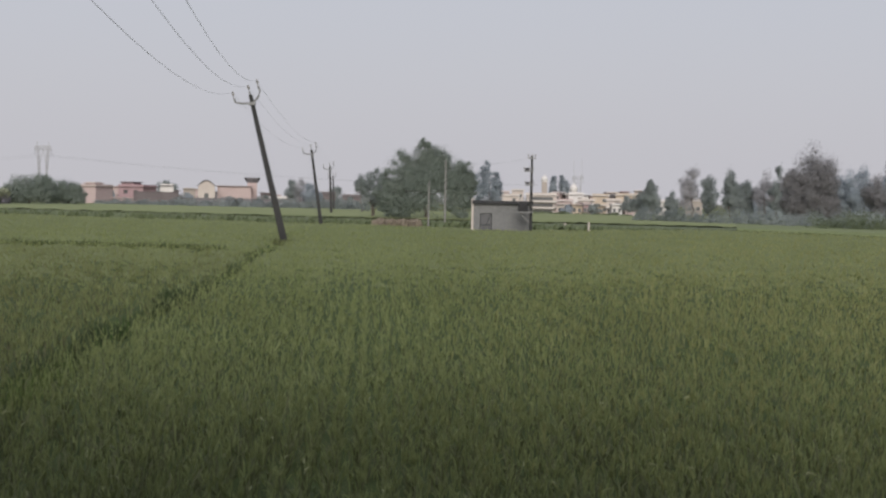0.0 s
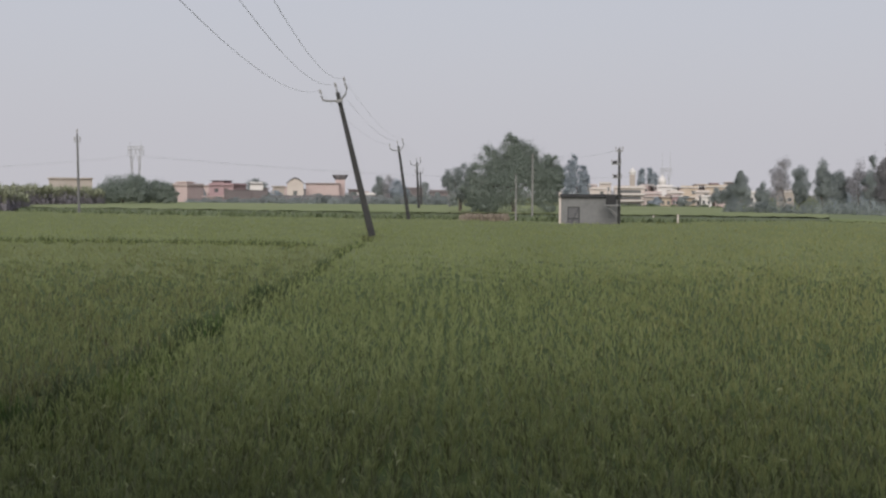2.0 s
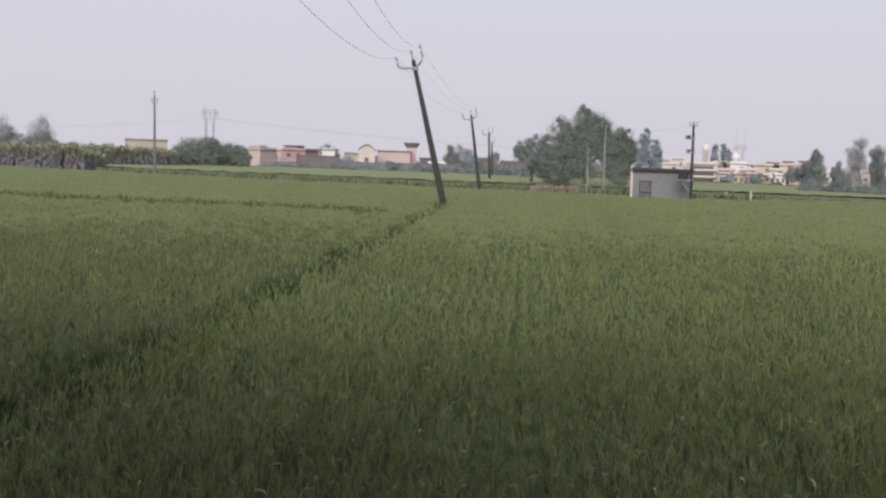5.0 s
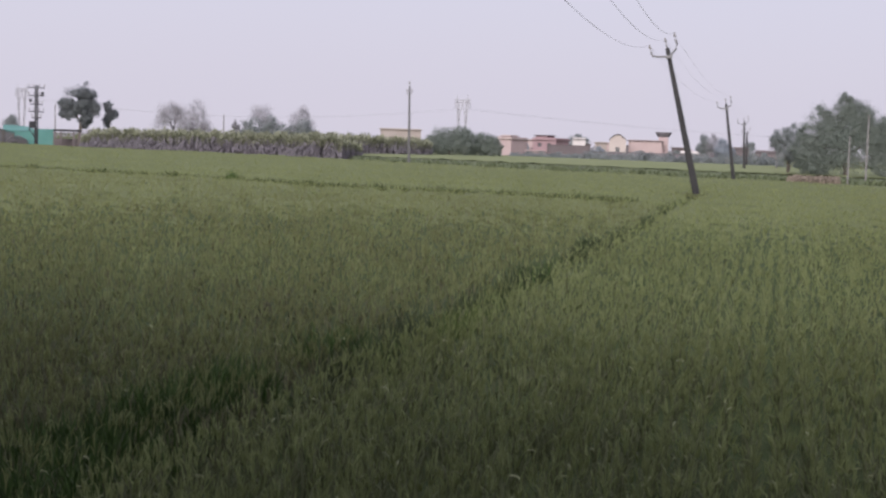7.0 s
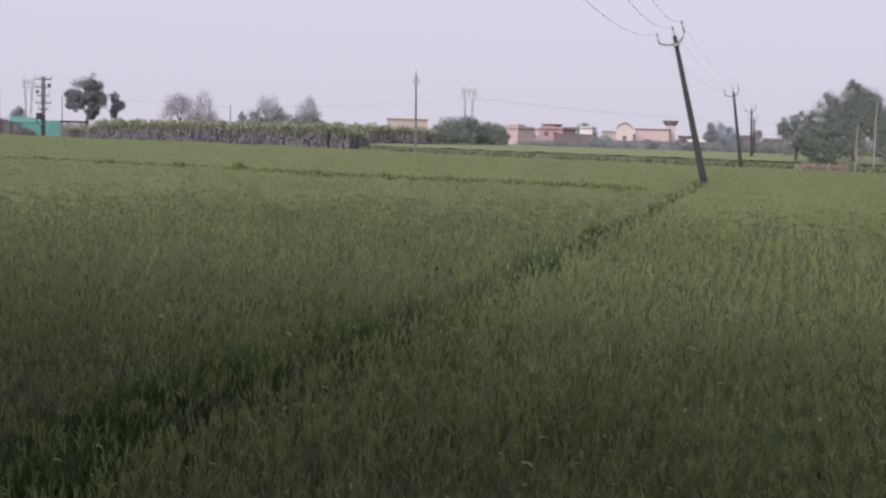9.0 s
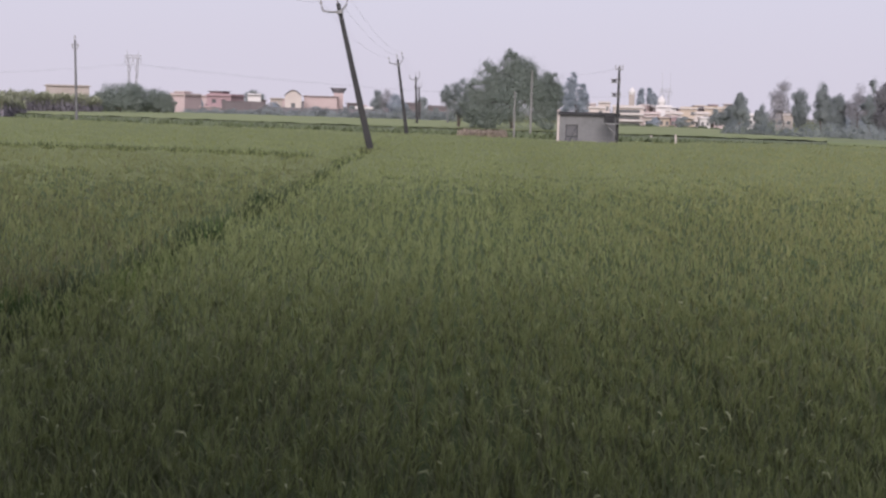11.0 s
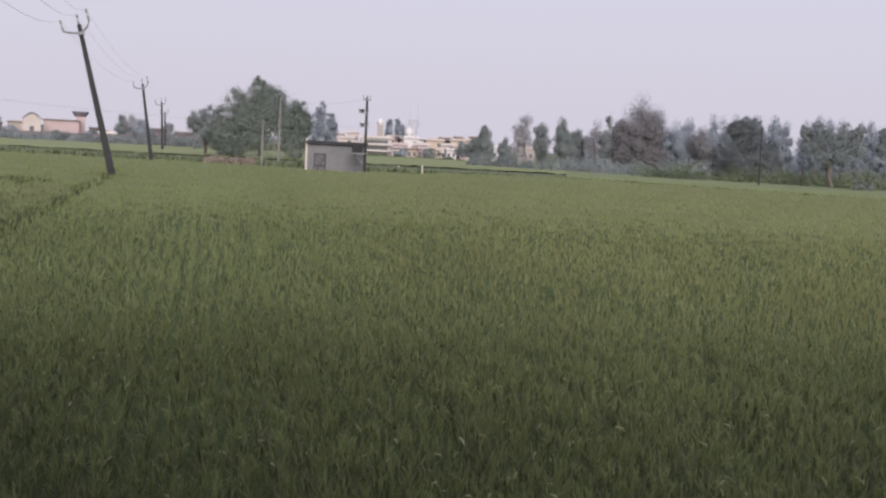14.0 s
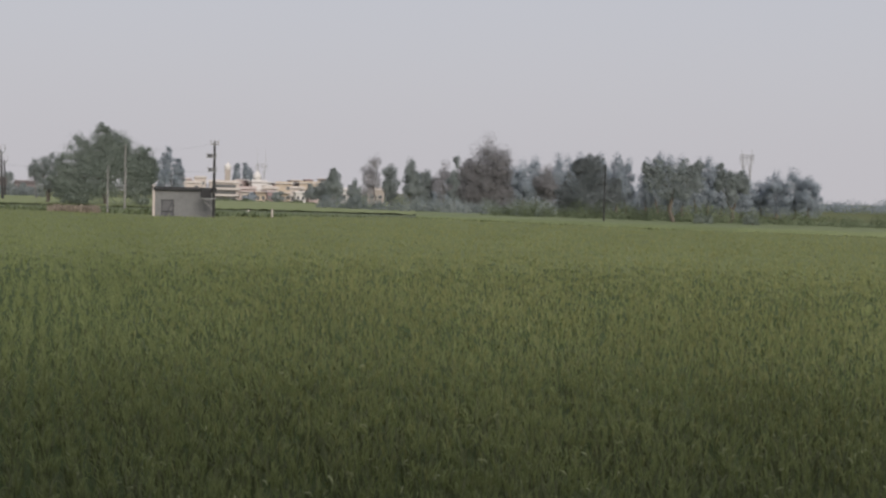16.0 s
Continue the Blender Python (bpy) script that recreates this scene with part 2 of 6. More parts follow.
class Shape:
    """Collects corners and faces of one part."""

    def __init__(self):
        self.v, self.f = [], []

    def add(self, verts, faces):
        k = len(self.v)
        self.v += [tuple(p) for p in verts]
        self.f += [tuple(i + k for i in q) for q in faces]
        return self

    def box(self, x0, y0, z0, x1, y1, z1, bevel=0.0):
        b = min(bevel, (x1 - x0) / 3, (y1 - y0) / 3)
        if b > 0:
            ring = [(x0 + b, y0), (x1 - b, y0), (x1, y0 + b), (x1, y1 - b), (x1 - b, y1), (x0 + b, y1), (x0, y1 - b), (x0, y0 + b)]
        else:
            ring = [(x0, y0), (x1, y0), (x1, y1), (x0, y1)]
        n = len(ring)
        vs = [(x, y, z0) for x, y in ring] + [(x, y, z1) for x, y in ring]
        fs = [(i, (i + 1) % n, (i + 1) % n + n, i + n) for i in range(n)] + [tuple(range(n))[::-1], tuple(range(n, 2 * n))]
        return self.add(vs, fs)

    def tube(self, points, radii, n=6, flat=1.0):
        pts = [Vector(p) for p in points]
        vs, fs = [], []
        for i, p in enumerate(pts):
            d = (pts[min(i + 1, len(pts) - 1)] - pts[max(i - 1, 0)]).normalized()
            a = d.cross(Vector((0, 0, 1)) if abs(d.z) < 0.9 else Vector((1, 0, 0))).normalized()
            b = d.cross(a)
            for j in range(n):
                w = 2 * math.pi * (j + 0.5) / n
                vs.append(p + radii[i] * (math.cos(w) * a + flat * math.sin(w) * b))
        for i in range(len(pts) - 1):
            for j in range(n):
                fs.append((i * n + j, i * n + (j + 1) % n, (i + 1) * n + (j + 1) % n, (i + 1) * n + j))
        fs += [tuple(range(n))[::-1], tuple(range((len(pts) - 1) * n, len(pts) * n))]
        return self.add(vs, fs)

    def lathe(self, profile, n=12, x=0.0, y=0.0):
        """Turned about the upright through (x, y): profile of (radius, height)."""
        vs = [(x + r * math.cos(2 * math.pi * j / n), y + r * math.sin(2 * math.pi * j / n), z) for r, z in profile for j in range(n)]
        fs = [(i * n + j, i * n + (j + 1) % n, (i + 1) * n + (j + 1) % n, (i + 1) * n + j) for i in range(len(profile) - 1) for j in range(n)]
        fs += [tuple(range(n))[::-1], tuple(range((len(profile) - 1) * n, len(profile) * n))]
        return self.add(vs, fs)

    def mesh(self, name, mat):
        me = bpy.data.meshes.new(name)
        me.from_pydata([tuple(p) for p in self.v], [], self.f)
        me.materials.append(mat)
        me.update()
        return me


def part(name, shape, mat, parent, label=""):
    """One mesh object under a thing or a part."""
    me = shape.mesh(name, mat) if isinstance(shape, Shape) else shape
    ob = new(name, me)
    ob.parent = parent
    return tagged(ob, label)


def thing(name, m, label, category, group="", kind=""):
    ob = new(name)
    ob.matrix_world = m
    return tagged(ob, label, category, group, kind)


def spot(bearing, away):
    """The place on the ground at a bearing (degrees to the left of +y) and a distance from where the camera stands."""
    return -away * math.sin(radians(bearing)), away * math.cos(radians(bearing))


def height_at(elevation, away):
    return EYE_Z + away * math.tan(radians(elevation))


def facing(bearing, away, z=0.0, turn=0.0):
    """A pose at that place, whose -y side looks back to the camera's stand."""
    x, y = spot(bearing, away)
    return pose(x, y, z, 0, 0, bearing + turn)
# ---- the land ----
# bearing and distance of the far edge of the wheat
EDGE = [(-48, 86), (-31, 91), (-25, 98), (-20, 105), (-16, 110), (-13, 105), (-11, 99), (-9, 96), (-6.5, 97), (-3, 106), (1, 109), (2, 110), (6.5, 116), (11, 127), (16, 150), (21.7, 181), (26.7, 198), (29.5, 222), (31, 240), (33, 270), (35, 330), (37, 362), (48, 400)]
EDGE_A, EDGE_D = np.array([a for a, d in EDGE], float), np.array([d for a, d in EDGE], float)


# bearing and distance of the grassy bank behind it
BANK_A, BANK_D = np.array([-18, -9, 2, 6.5, 11, 16.0]), np.array([108, 116, 127.5, 138, 150, 161.0])


def bank(bearing):
    return np.interp(bearing, BANK_A, BANK_D)


def edge(bearing):
    return np.interp(bearing, EDGE_A, EDGE_D)


def bund_x(y):
    """The earth bund that runs away along the drills beside the poles."""
    return -4.25 + 0.034 * y + 0.12 * np.sin(y * 0.21)


# the bund across the field, by bearing and distance
CROSS_A, CROSS_D = np.array([2.5, 6.4, 11.1, 15.9, 21.1, 30.2, 36.9, 48]), np.array([58, 60, 62, 65, 71, 84, 98, 120.0])


def cross_gap(bearing, away):
    """Metres beyond the cross bund, for places on its side of the long bund."""
    return away - np.interp(bearing, CROSS_A, CROSS_D)


def swell(x, y):
    """Slow unevenness of the crop's height, from -1 to 1."""
    return (0.5 * np.sin(x * 0.43 + 0.6 * np.sin(y * 0.21)) + 0.3 * np.sin(y * 0.57 + 1.3 * np.sin(x * 0.31)) + 0.2 * np.sin(1.9 * x + 0.7 * y))


# ground: rings of quads out to the horizon, gently uneven near by
def build_ground():
    radii = np.concatenate([np.linspace(0.5, 12, 12), np.geomspace(14, 4200, 40)])
    n = 96
    a = np.linspace(0, 2 * np.pi, n, endpoint=False)
    v = [(0, 0, 0)]
    for r in radii:
        for w in a:
            v.append((r * math.cos(w), r * math.sin(w), 0.03 * math.sin(0.7 * r + 3 * w) if r < 60 else 0.0))
    f4 = []
    for i in range(len(radii) - 1):
        for j in range(n):
            f4.append((1 + i * n + j, 1 + (i + 1) * n + j, 1 + (i + 1) * n + (j + 1) % n, 1 + i * n + (j + 1) % n))
    f4 += [(0, 1 + j, 1 + (j + 1) % n) for j in range(n)]
    me = bpy.data.meshes.new("ground")
    me.from_pydata(v, [], f4)
    me.materials.append(M_SOIL)
    me.update()
    tagged(new("ground", me), "flat green farmland soil reaching to the horizon", "ground", kind="structure")


build_ground()


def polar_sheet(name, a0, a1, na, inner, outer, nd, z, mat, wave):
    """A crop surface between two distances, uneven in height."""
    az = np.linspace(a0, a1, na)
    q = np.linspace(0, 1, nd) ** 1.7
    A, Q = np.meshgrid(az, q, indexing="ij")
    D = inner(A) + (outer(A) - inner(A)) * Q
    X, Y = -D * np.sin(np.radians(A)), D * np.cos(np.radians(A))
    Z = z(X, Y, A, D) + wave * rng.standard_normal(X.shape)
    v = np.stack([X, Y, Z], -1).reshape(-1, 3)
    i, j = np.meshgrid(np.arange(na - 1), np.arange(nd - 1), indexing="ij")
    k = (i * nd + j).ravel()
    f = np.stack([k, k + 1, k + nd + 1, k + nd], -1)
    return new(name, raw_mesh(name, v, f, [mat]))


def bund_wide(y):
    """Half the width of the gap along the long bund, ragged and closing towards the poles."""
    return (0.17 + 0.05 * np.sin(y * 1.3) + 0.04 * np.sin(y * 3.7)) * np.clip((96 - y) / 30, 0, 1) * np.clip((y - 9) / 6, 0.35, 1)


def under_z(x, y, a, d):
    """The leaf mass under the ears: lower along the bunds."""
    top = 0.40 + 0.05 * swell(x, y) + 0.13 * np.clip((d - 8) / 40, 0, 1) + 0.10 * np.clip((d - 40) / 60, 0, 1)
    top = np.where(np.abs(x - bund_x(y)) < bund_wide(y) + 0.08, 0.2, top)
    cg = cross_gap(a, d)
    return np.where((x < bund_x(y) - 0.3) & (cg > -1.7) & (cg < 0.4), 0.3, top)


under = polar_sheet("shaded_wheat_undergrowth", -42, 42, 300, lambda a: 4.0 / np.cos(np.radians(a)), lambda a: np.minimum(70, 0.9 * edge(a)), 140, under_z, M_UNDER, 0.012)
tagged(under, "sheet for the wheat's lower leaves, darkened as shade between plants", "wheat", kind="stuff")
upper = polar_sheet("wheat_canopy", -46, 46, 300, lambda a: 13 + 0 * a, edge, 150, lambda x, y, a, d: under_z(x, y, a, d) - 0.20 + 0.24 * np.clip((d - 13) / 36, 0, 1) + 0.07 * np.clip((d - 50) / 60, 0, 1), M_CANOPY, 0.05)
tagged(upper, "olive green closed canopy of wheat across the field", "wheat", kind="stuff")


# weedy patches beside the near end of the bund: bearing, distance, length and width
PATCHES = [(22.3, 12.1, 1.5, 0.42), (25.0, 10.9, 1.0, 0.4), (27.8, 9.7, 1.1, 0.55), (16.6, 14.4, 1.2, 0.4), (30.5, 8.6, 1.0, 0.5), (6.05, 31.0, 1.6, 0.16), (8.3, 23.6, 1.2, 0.13)]


def in_patch(x, y):
    """Whether a place lies in one of the weedy patches."""
    hit = np.zeros(np.shape(x), bool)
    for b, d, l, w in PATCHES:
        px, py = spot(b, d)
        hit |= ((x - px) / w) ** 2 + ((y - py) / (l / 2)) ** 2 < 1
    return hit


# ---- wheat plants ----
def scatter(r0, r1, blend, spread=39.0, drills=0.22):
    """Places in the wheat between two distances with ragged limits, drawn to the drills, thinner far off."""
    steps = np.geomspace(r0 - blend, r1 + blend, 60)
    xs, ys = [], []
    for p, q in zip(steps, steps[1:]):
        n = int(272 * min(1.0, (7.0 / p) ** 1.55) * 0.5 * radians(2 * spread) * (q * q - p * p))
        d = np.sqrt(rng.uniform(p * p, q * q, n))
        a = rng.uniform(-spread, spread, n)
        x, y = -d * np.sin(np.radians(a)), d * np.cos(np.radians(a))
        pull = np.clip((60 - d) / 25, 0, 1)
        u = x - 0.034 * y
        row = np.round(u / drills) * drills + rng.normal(0, 0.028, n) + 0.034 * y
        x = x + (row - x) * pull
        keep = d < edge(a)
        limit = rng.uniform(-blend, blend, n) if blend else 0
        keep &= (d > r0 + limit) & (d < r1 + limit)
        keep &= ~(np.abs(x - bund_x(y)) < bund_wide(y))
        cg = cross_gap(a, d) + rng.normal(0, 0.25, n)
        keep &= ~((x < bund_x(y) - 0.3) & (cg > -1.6) & (cg < 0.4))
        keep &= ~(in_patch(x, y) & (rng.uniform(0, 1, n) < 0.5))
        thin = np.sin(x * 3.1 + 2 * np.sin(y * 1.7)) * np.sin(y * 2.3 + 1.5 * np.sin(x * 1.1))
        keep &= rng.uniform(0, 1, n) > np.where(thin > 0.45, np.clip((17 - d) / 11, 0, 0.55), 0.0)
        xs.append(x[keep])
        ys.append(y[keep])
    return np.concatenate(xs), np.concatenate(ys)


def rotate2(px, py, ang):
    c, s = np.cos(ang), np.sin(ang)
    return px * c - py * s, px * s + py * c


def wheat(name, x, y, leaves, fine, label):
    """Wheat plants: upright bent leaves, a stalk and a nodding ear each; coarser ones stand in for tufts far off."""
    n = len(x)
    away = np.hypot(x, y)
    grow = np.maximum(1.0, away / 7.0) ** 0.55
    V, F, MI = [], [], []
    base = 0

    def put(verts, tris, mi):
        nonlocal base
        k = verts.shape[1]
        V.append(verts.reshape(-1, 3))
        t = (np.arange(n)[:, None, None] * k + np.asarray(tris)[None] + base).reshape(-1, 3)
        F.append(t)
        MI.append(np.repeat(mi, len(tris)) if np.ndim(mi) else np.full(len(t), mi))
        base += n * k

    drill = np.round((x - 0.034 * y) / 0.22)
    h = 0.70 + 0.05 * swell(x, y) + rng.normal(0, 0.045, n) + 0.055 * np.sin(x * 8.3 + 2 * np.sin(y * 2.7)) * np.sin(y * 3.1 + 2 * np.sin(x * 3.9)) + 0.035 * np.sin(drill * 2.1 + 0.04 * y) * np.clip((70 - away) / 20, 0, 1)
    heading = rng.uniform(0, 2 * np.pi, n)
    lean = np.abs(rng.normal(0.07, 0.06, n))
    lx, ly = lean * np.cos(heading) + 0.05, lean * np.sin(heading) - 0.02
    old = (x < bund_x(y)) & (cross_gap(np.degrees(np.arctan2(-x, y)), away) < rng.normal(-6, 5, n)) & (rng.uniform(0, 1, n) < 0.8)
    turn = np.degrees(np.arctan2(x, y))
    # yellower, slightly brighter plants get commoner to the right and away from the camera
    yellower = rng.uniform(0, 1, n) < np.clip((turn - 4) / 18, 0, 0.6) * np.clip((away - 8) / 14, 0, 1)
    shift = np.where(old, 3, np.where(yellower, 6, 0))
    for k in range(leaves):
        ang = rng.uniform(0, 2 * np.pi, n)
        length = rng.uniform(0.17, 0.34, n)
        rise = rng.uniform(0.95, 1.35, n)
        at = h * rng.uniform(0.38, 0.72, n)
        w = 0.0125 * grow * rng.uniform(0.7, 1.3, n)
        vs = np.empty((n, 5, 3))
        for i, (s, half) in enumerate(((0.0, 0.6), (0.5, 1.0), (1.0, 0.0))):
            out = length * s * (0.12 + 0.36 * s)
            up = at + length * (rise * s - 0.5 * s * s)
            for j, side in enumerate((-1, 1) if half else (0,)):
                px, py = rotate2(out, side * half * w / 2, ang)
                q = i * 2 + j
                vs[:, q, 0], vs[:, q, 1], vs[:, q, 2] = x + lx * 0.8 * at + px, y + ly * 0.8 * at + py, up
        # leaves take the brighter ear colour with distance: painted light, darker near by
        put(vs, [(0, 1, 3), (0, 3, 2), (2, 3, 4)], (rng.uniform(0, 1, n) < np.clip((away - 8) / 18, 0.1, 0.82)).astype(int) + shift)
    if fine:
        vs = np.empty((n, 3, 3))
        ang = rng.uniform(0, np.pi, n)
        ox, oy = 0.004 * np.cos(ang), 0.004 * np.sin(ang)
        vs[:, 0] = np.stack([x + lx * 0.3 - ox, y + ly * 0.3 - oy, h * 0.3], -1)
        vs[:, 1] = np.stack([x + lx * 0.3 + ox, y + ly * 0.3 + oy, h * 0.3], -1)
        vs[:, 2] = np.stack([x + lx * h, y + ly * h, h + 0.01], -1)
        put(vs, [(0, 1, 2)], shift)
    nod = np.clip(rng.gamma(1.5, 0.3, n), 0, 2.4)
    pale = rng.uniform(0, 1, n) < 0.042 * np.clip((13 - away) / 4, 0.12, 1)
    nod = np.where(pale, rng.uniform(1.2, 2.8, n), nod)
    size = 0.088 * rng.uniform(0.75, 1.2, n) * grow ** 0.5 * np.where(pale, 0.82, 1)
    wide = 0.0055 * grow * rng.uniform(0.8, 1.2, n) * np.where(pale, 1.35, 1)
    hx, hy = np.cos(heading), np.sin(heading)
    tx, ty, tz = x + lx * h, y + ly * h, h
    rings = [(0.0, 0.4), (0.35, 1.0), (0.75, 0.75), (1.0, 0.0)] if fine else [(0.0, 1.0), (1.0, 0.0)]
    m, r_n = 3, len(rings) - 1
    vs = np.empty((n, m * r_n + 1, 3))
    for i, (s, r) in enumerate(rings):
        th = nod * s
        out, up = size * s * np.sin(th * 0.6 + 0.12), size * s * np.cos(th * 0.6 + 0.12)
        cx, cy, cz = tx + out * hx, ty + out * hy, tz + up
        if r == 0:
            vs[:, m * r_n] = np.stack([cx, cy, cz], -1)
            continue
        for j in range(m):
            w = 2 * np.pi * j / m
            a, b = np.cos(w) * wide * r, np.sin(w) * wide * r
            vs[:, i * m + j] = np.stack([cx - a * hy + b * hx * np.cos(th), cy + a * hx + b * hy * np.cos(th), cz - b * np.sin(th)], -1)
    tris = []
    for i in range(r_n - 1):
        for j in range(m):
            a, b = i * m + j, i * m + (j + 1) % m
            tris += [(a, b, b + m), (a, b + m, a + m)]
    tris += [((r_n - 1) * m + j, (r_n - 1) * m + (j + 1) % m, r_n * m) for j in range(m)]
    put(vs, tris, np.where(pale & (away < 17), 2, 1) + shift)
    if fine:
        # awns standing off the ear
        for k in range(2):
            ang = rng.uniform(0, 2 * np.pi, n)
            ox, oy = np.cos(ang), np.sin(ang)
            reach = size * rng.uniform(0.15, 0.4, n)
            vs = np.empty((n, 3, 3))
            vs[:, 0] = np.stack([tx - 0.002 * oy, ty + 0.002 * ox, tz + 0.2 * size], -1)
            vs[:, 1] = np.stack([tx + 0.002 * oy, ty - 0.002 * ox, tz + 0.3 * size], -1)
            vs[:, 2] = np.stack([tx + reach * ox, ty + reach * oy, tz + size * rng.uniform(1.2, 1.7, n)], -1)
            put(vs, [(0, 1, 2)], 1 + shift)
    ob = new(name, raw_mesh(name, np.concatenate(V), np.concatenate(F), [M_LEAF, M_EAR_FAR_LEAF, M_PALE_EAR, M_LEAF_OLD, M_EAR_OLD, M_PALE_EAR, M_LEAF, M_EAR_YELLOWER, M_PALE_EAR], np.concatenate(MI)))
    return tagged(ob, label, "wheat", kind="stuff")


wx, wy = scatter(6, 16, 0)
near = np.hypot(wx, wy) < 14 + 2 * rng.uniform(0, 1, len(wx))
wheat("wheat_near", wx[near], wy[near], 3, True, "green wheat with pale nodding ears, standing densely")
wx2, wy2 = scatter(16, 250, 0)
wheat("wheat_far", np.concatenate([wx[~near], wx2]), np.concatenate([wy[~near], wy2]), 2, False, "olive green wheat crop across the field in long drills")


# ---- grass tufts and weeds ----
def tufts(name, x, y, z, high, blades, width, mat, label, category="grass", spread=0.5):
    """Fans of pointed, bent blades, all in one mesh."""
    x, y, z, high = (np.repeat(np.broadcast_to(q, np.shape(x)), blades) for q in (x, y, z, high))
    n = len(x)
    ang = rng.uniform(0, 2 * np.pi, n)
    hh = high * rng.uniform(0.55, 1.1, n)
    out = hh * spread * rng.uniform(0.1, 1.0, n)
    w = width * rng.uniform(0.6, 1.3, n)
    ox, oy = x + 0.12 * high * rng.normal(0, 1, n), y + 0.12 * high * rng.normal(0, 1, n)
    c, s = np.cos(ang), np.sin(ang)
    v = np.empty((n, 5, 3))
    for i, (q, half) in enumerate(((0, 1), (0.55, 1), (1, 0))):
        px, py, pz = ox + out * q * q * c, oy + out * q * q * s, z + hh * (q - 0.15 * q * q)
        for j, side in enumerate((-1, 1) if half else (0,)):
            v[:, 2 * i + j] = np.stack([px - side * w / 2 * s, py + side * w / 2 * c, pz], -1)
    f = (np.arange(n)[:, None, None] * 5 + np.array([(0, 1, 3), (0, 3, 2), (2, 3, 4)])[None]).reshape(-1, 3)
    return tagged(new(name, raw_mesh(name, v.reshape(-1, 3), f, [mat])), label, category, kind="stuff")


M_LIPGRASS = material("yellowish_grass", [(0.085, 0.1235, 0.036), (0.119, 0.1615, 0.0504), (0.153, 0.19, 0.066)], 0.5, 0.8, 0, island=0.35)
# grass colour darkened to stand for the shaded wheat wall across the gap
M_BUNDGRASS = material("shade_dark_bund_grass", [(0.0374, 0.0528, 0.0199), (0.0517, 0.0713, 0.0268), (0.068, 0.0906, 0.0352)], 0.5, 0.8, 0, island=0.35)
# darkened to paint the shaded side of the field's far edge
M_BANKGRASS = material("shade_dark_bank_grass", [(0.0684, 0.0874, 0.0456), (0.092, 0.1127, 0.06), (0.118, 0.1403, 0.0768)], 0.5, 0.8, 0, island=0.3)
M_CROSSGRASS = material("cross_bund_blades", [(0.0624, 0.08, 0.034), (0.0784, 0.0992, 0.0425), (0.096, 0.12, 0.0527)], 0.25, 0.8, 0, island=0.3)
# rank grass on the long bund
by = np.sort(rng.uniform(9, 95, 900))
bx = bund_x(by) - 0.07 + rng.normal(0, 0.07, 900)
tufts("bund_grass", bx, by, 0.1, rng.uniform(0.3, 0.52, 900), 9, 0.022, M_BUNDGRASS, "rank grass along the earth bund, darkened as the wheat's shaded side")
# taller weeds at places on it
wl = []
for y0, n, s in ((31.0, 84, 0.5), (29.5, 14, 0.35), (23.5, 26, 0.5), (18.7, 14, 0.4), (15.6, 34, 0.45), (13.4, 44, 0.5), (36, 14, 0.6), (45, 16, 1.0), (54, 16, 1.2)):
    wl += [(bund_x(y0) + rng.normal(0, 0.16), y0 + rng.normal(0, s)) for _ in range(n)]
wl = np.array(wl)
tufts("bund_weeds", wl[:, 0], wl[:, 1], 0.1, rng.uniform(0.55, 0.82, len(wl)), 16, 0.03, M_DARKGRASS, "dark green leafy weeds on the field bund", "weed")
fx, fy = spot(1.6, 67.4)
tufts("pole_foot_grass", fx + rng.normal(0, 0.35, 60), fy + rng.normal(0, 0.3, 60), 0.2, rng.uniform(0.5, 0.75, 60), 10, 0.06, M_LEAF, "green grass round the foot of the leaning pole")
# lush green weeds in the patches by the near end of the bund
for b, d, l, w in PATCHES:
    px, py = spot(b, d)
    m = int(125 * l * w / 0.5) if d < 20 else 12
    tufts("green_weeds", px + w * 0.55 * rng.normal(0, 1, m), py + l * 0.3 * rng.normal(0, 1, m), 0.15, rng.uniform(0.45, 0.78, m), 11, 0.024, M_WEED, "lush dark green broad-leaved weeds in the wheat", "weed")
# yellowish grass on the lip of the bund
ly = rng.uniform(12.5, 19, 90)
tufts("bund_lip_grass", bund_x(ly) + rng.normal(0.34, 0.1, 90), ly, 0.3, rng.uniform(0.4, 0.6, 90), 7, 0.014, M_LIPGRASS, "bright yellowish grass on the lip of the bund")
# the bund across the field
ca = rng.uniform(4.0, 42, 1500)
cd = np.interp(ca, CROSS_A, CROSS_D) + rng.normal(0.3, 0.2, 1500)
cx, cy = -cd * np.sin(np.radians(ca)), cd * np.cos(np.radians(ca))
tufts("cross_bund_grass", cx, cy, 0.2, rng.uniform(0.55, 0.72, 1500) + 0.12 * (np.sin(ca * 2.2) > 0.9), 8, 0.07, M_CROSSGRASS, "dull green grass along the bund across the field")
sx, sy = spot(21.1, 70)
tufts("bund_bush", sx + rng.normal(0, 0.08, 22), sy + rng.normal(0, 0.08, 22), 0.1, rng.uniform(0.7, 1.2, 22), 12, 0.05, M_WEED, "single dark green bush on the field bund", "bush", 0.22)


# ---- fields beyond ----
def strip_field(name, a0, a1, d0, d1, z, mat, label, wave=0.03):
    ob = polar_sheet(name, a0, a1, 120, lambda a: edge(a) * d0, lambda a: edge(a) * d1, 40, lambda x, y, a, d: z * np.clip((d / edge(a) - d0) / 0.015, 0, 1), mat, wave)
    return tagged(ob, label, "crop", kind="stuff")


strip_field("next_crop", -46, -17.5, 1.03, 1.5, 0.95, M_NEXTCROP, "green young crop in the field before the trees")
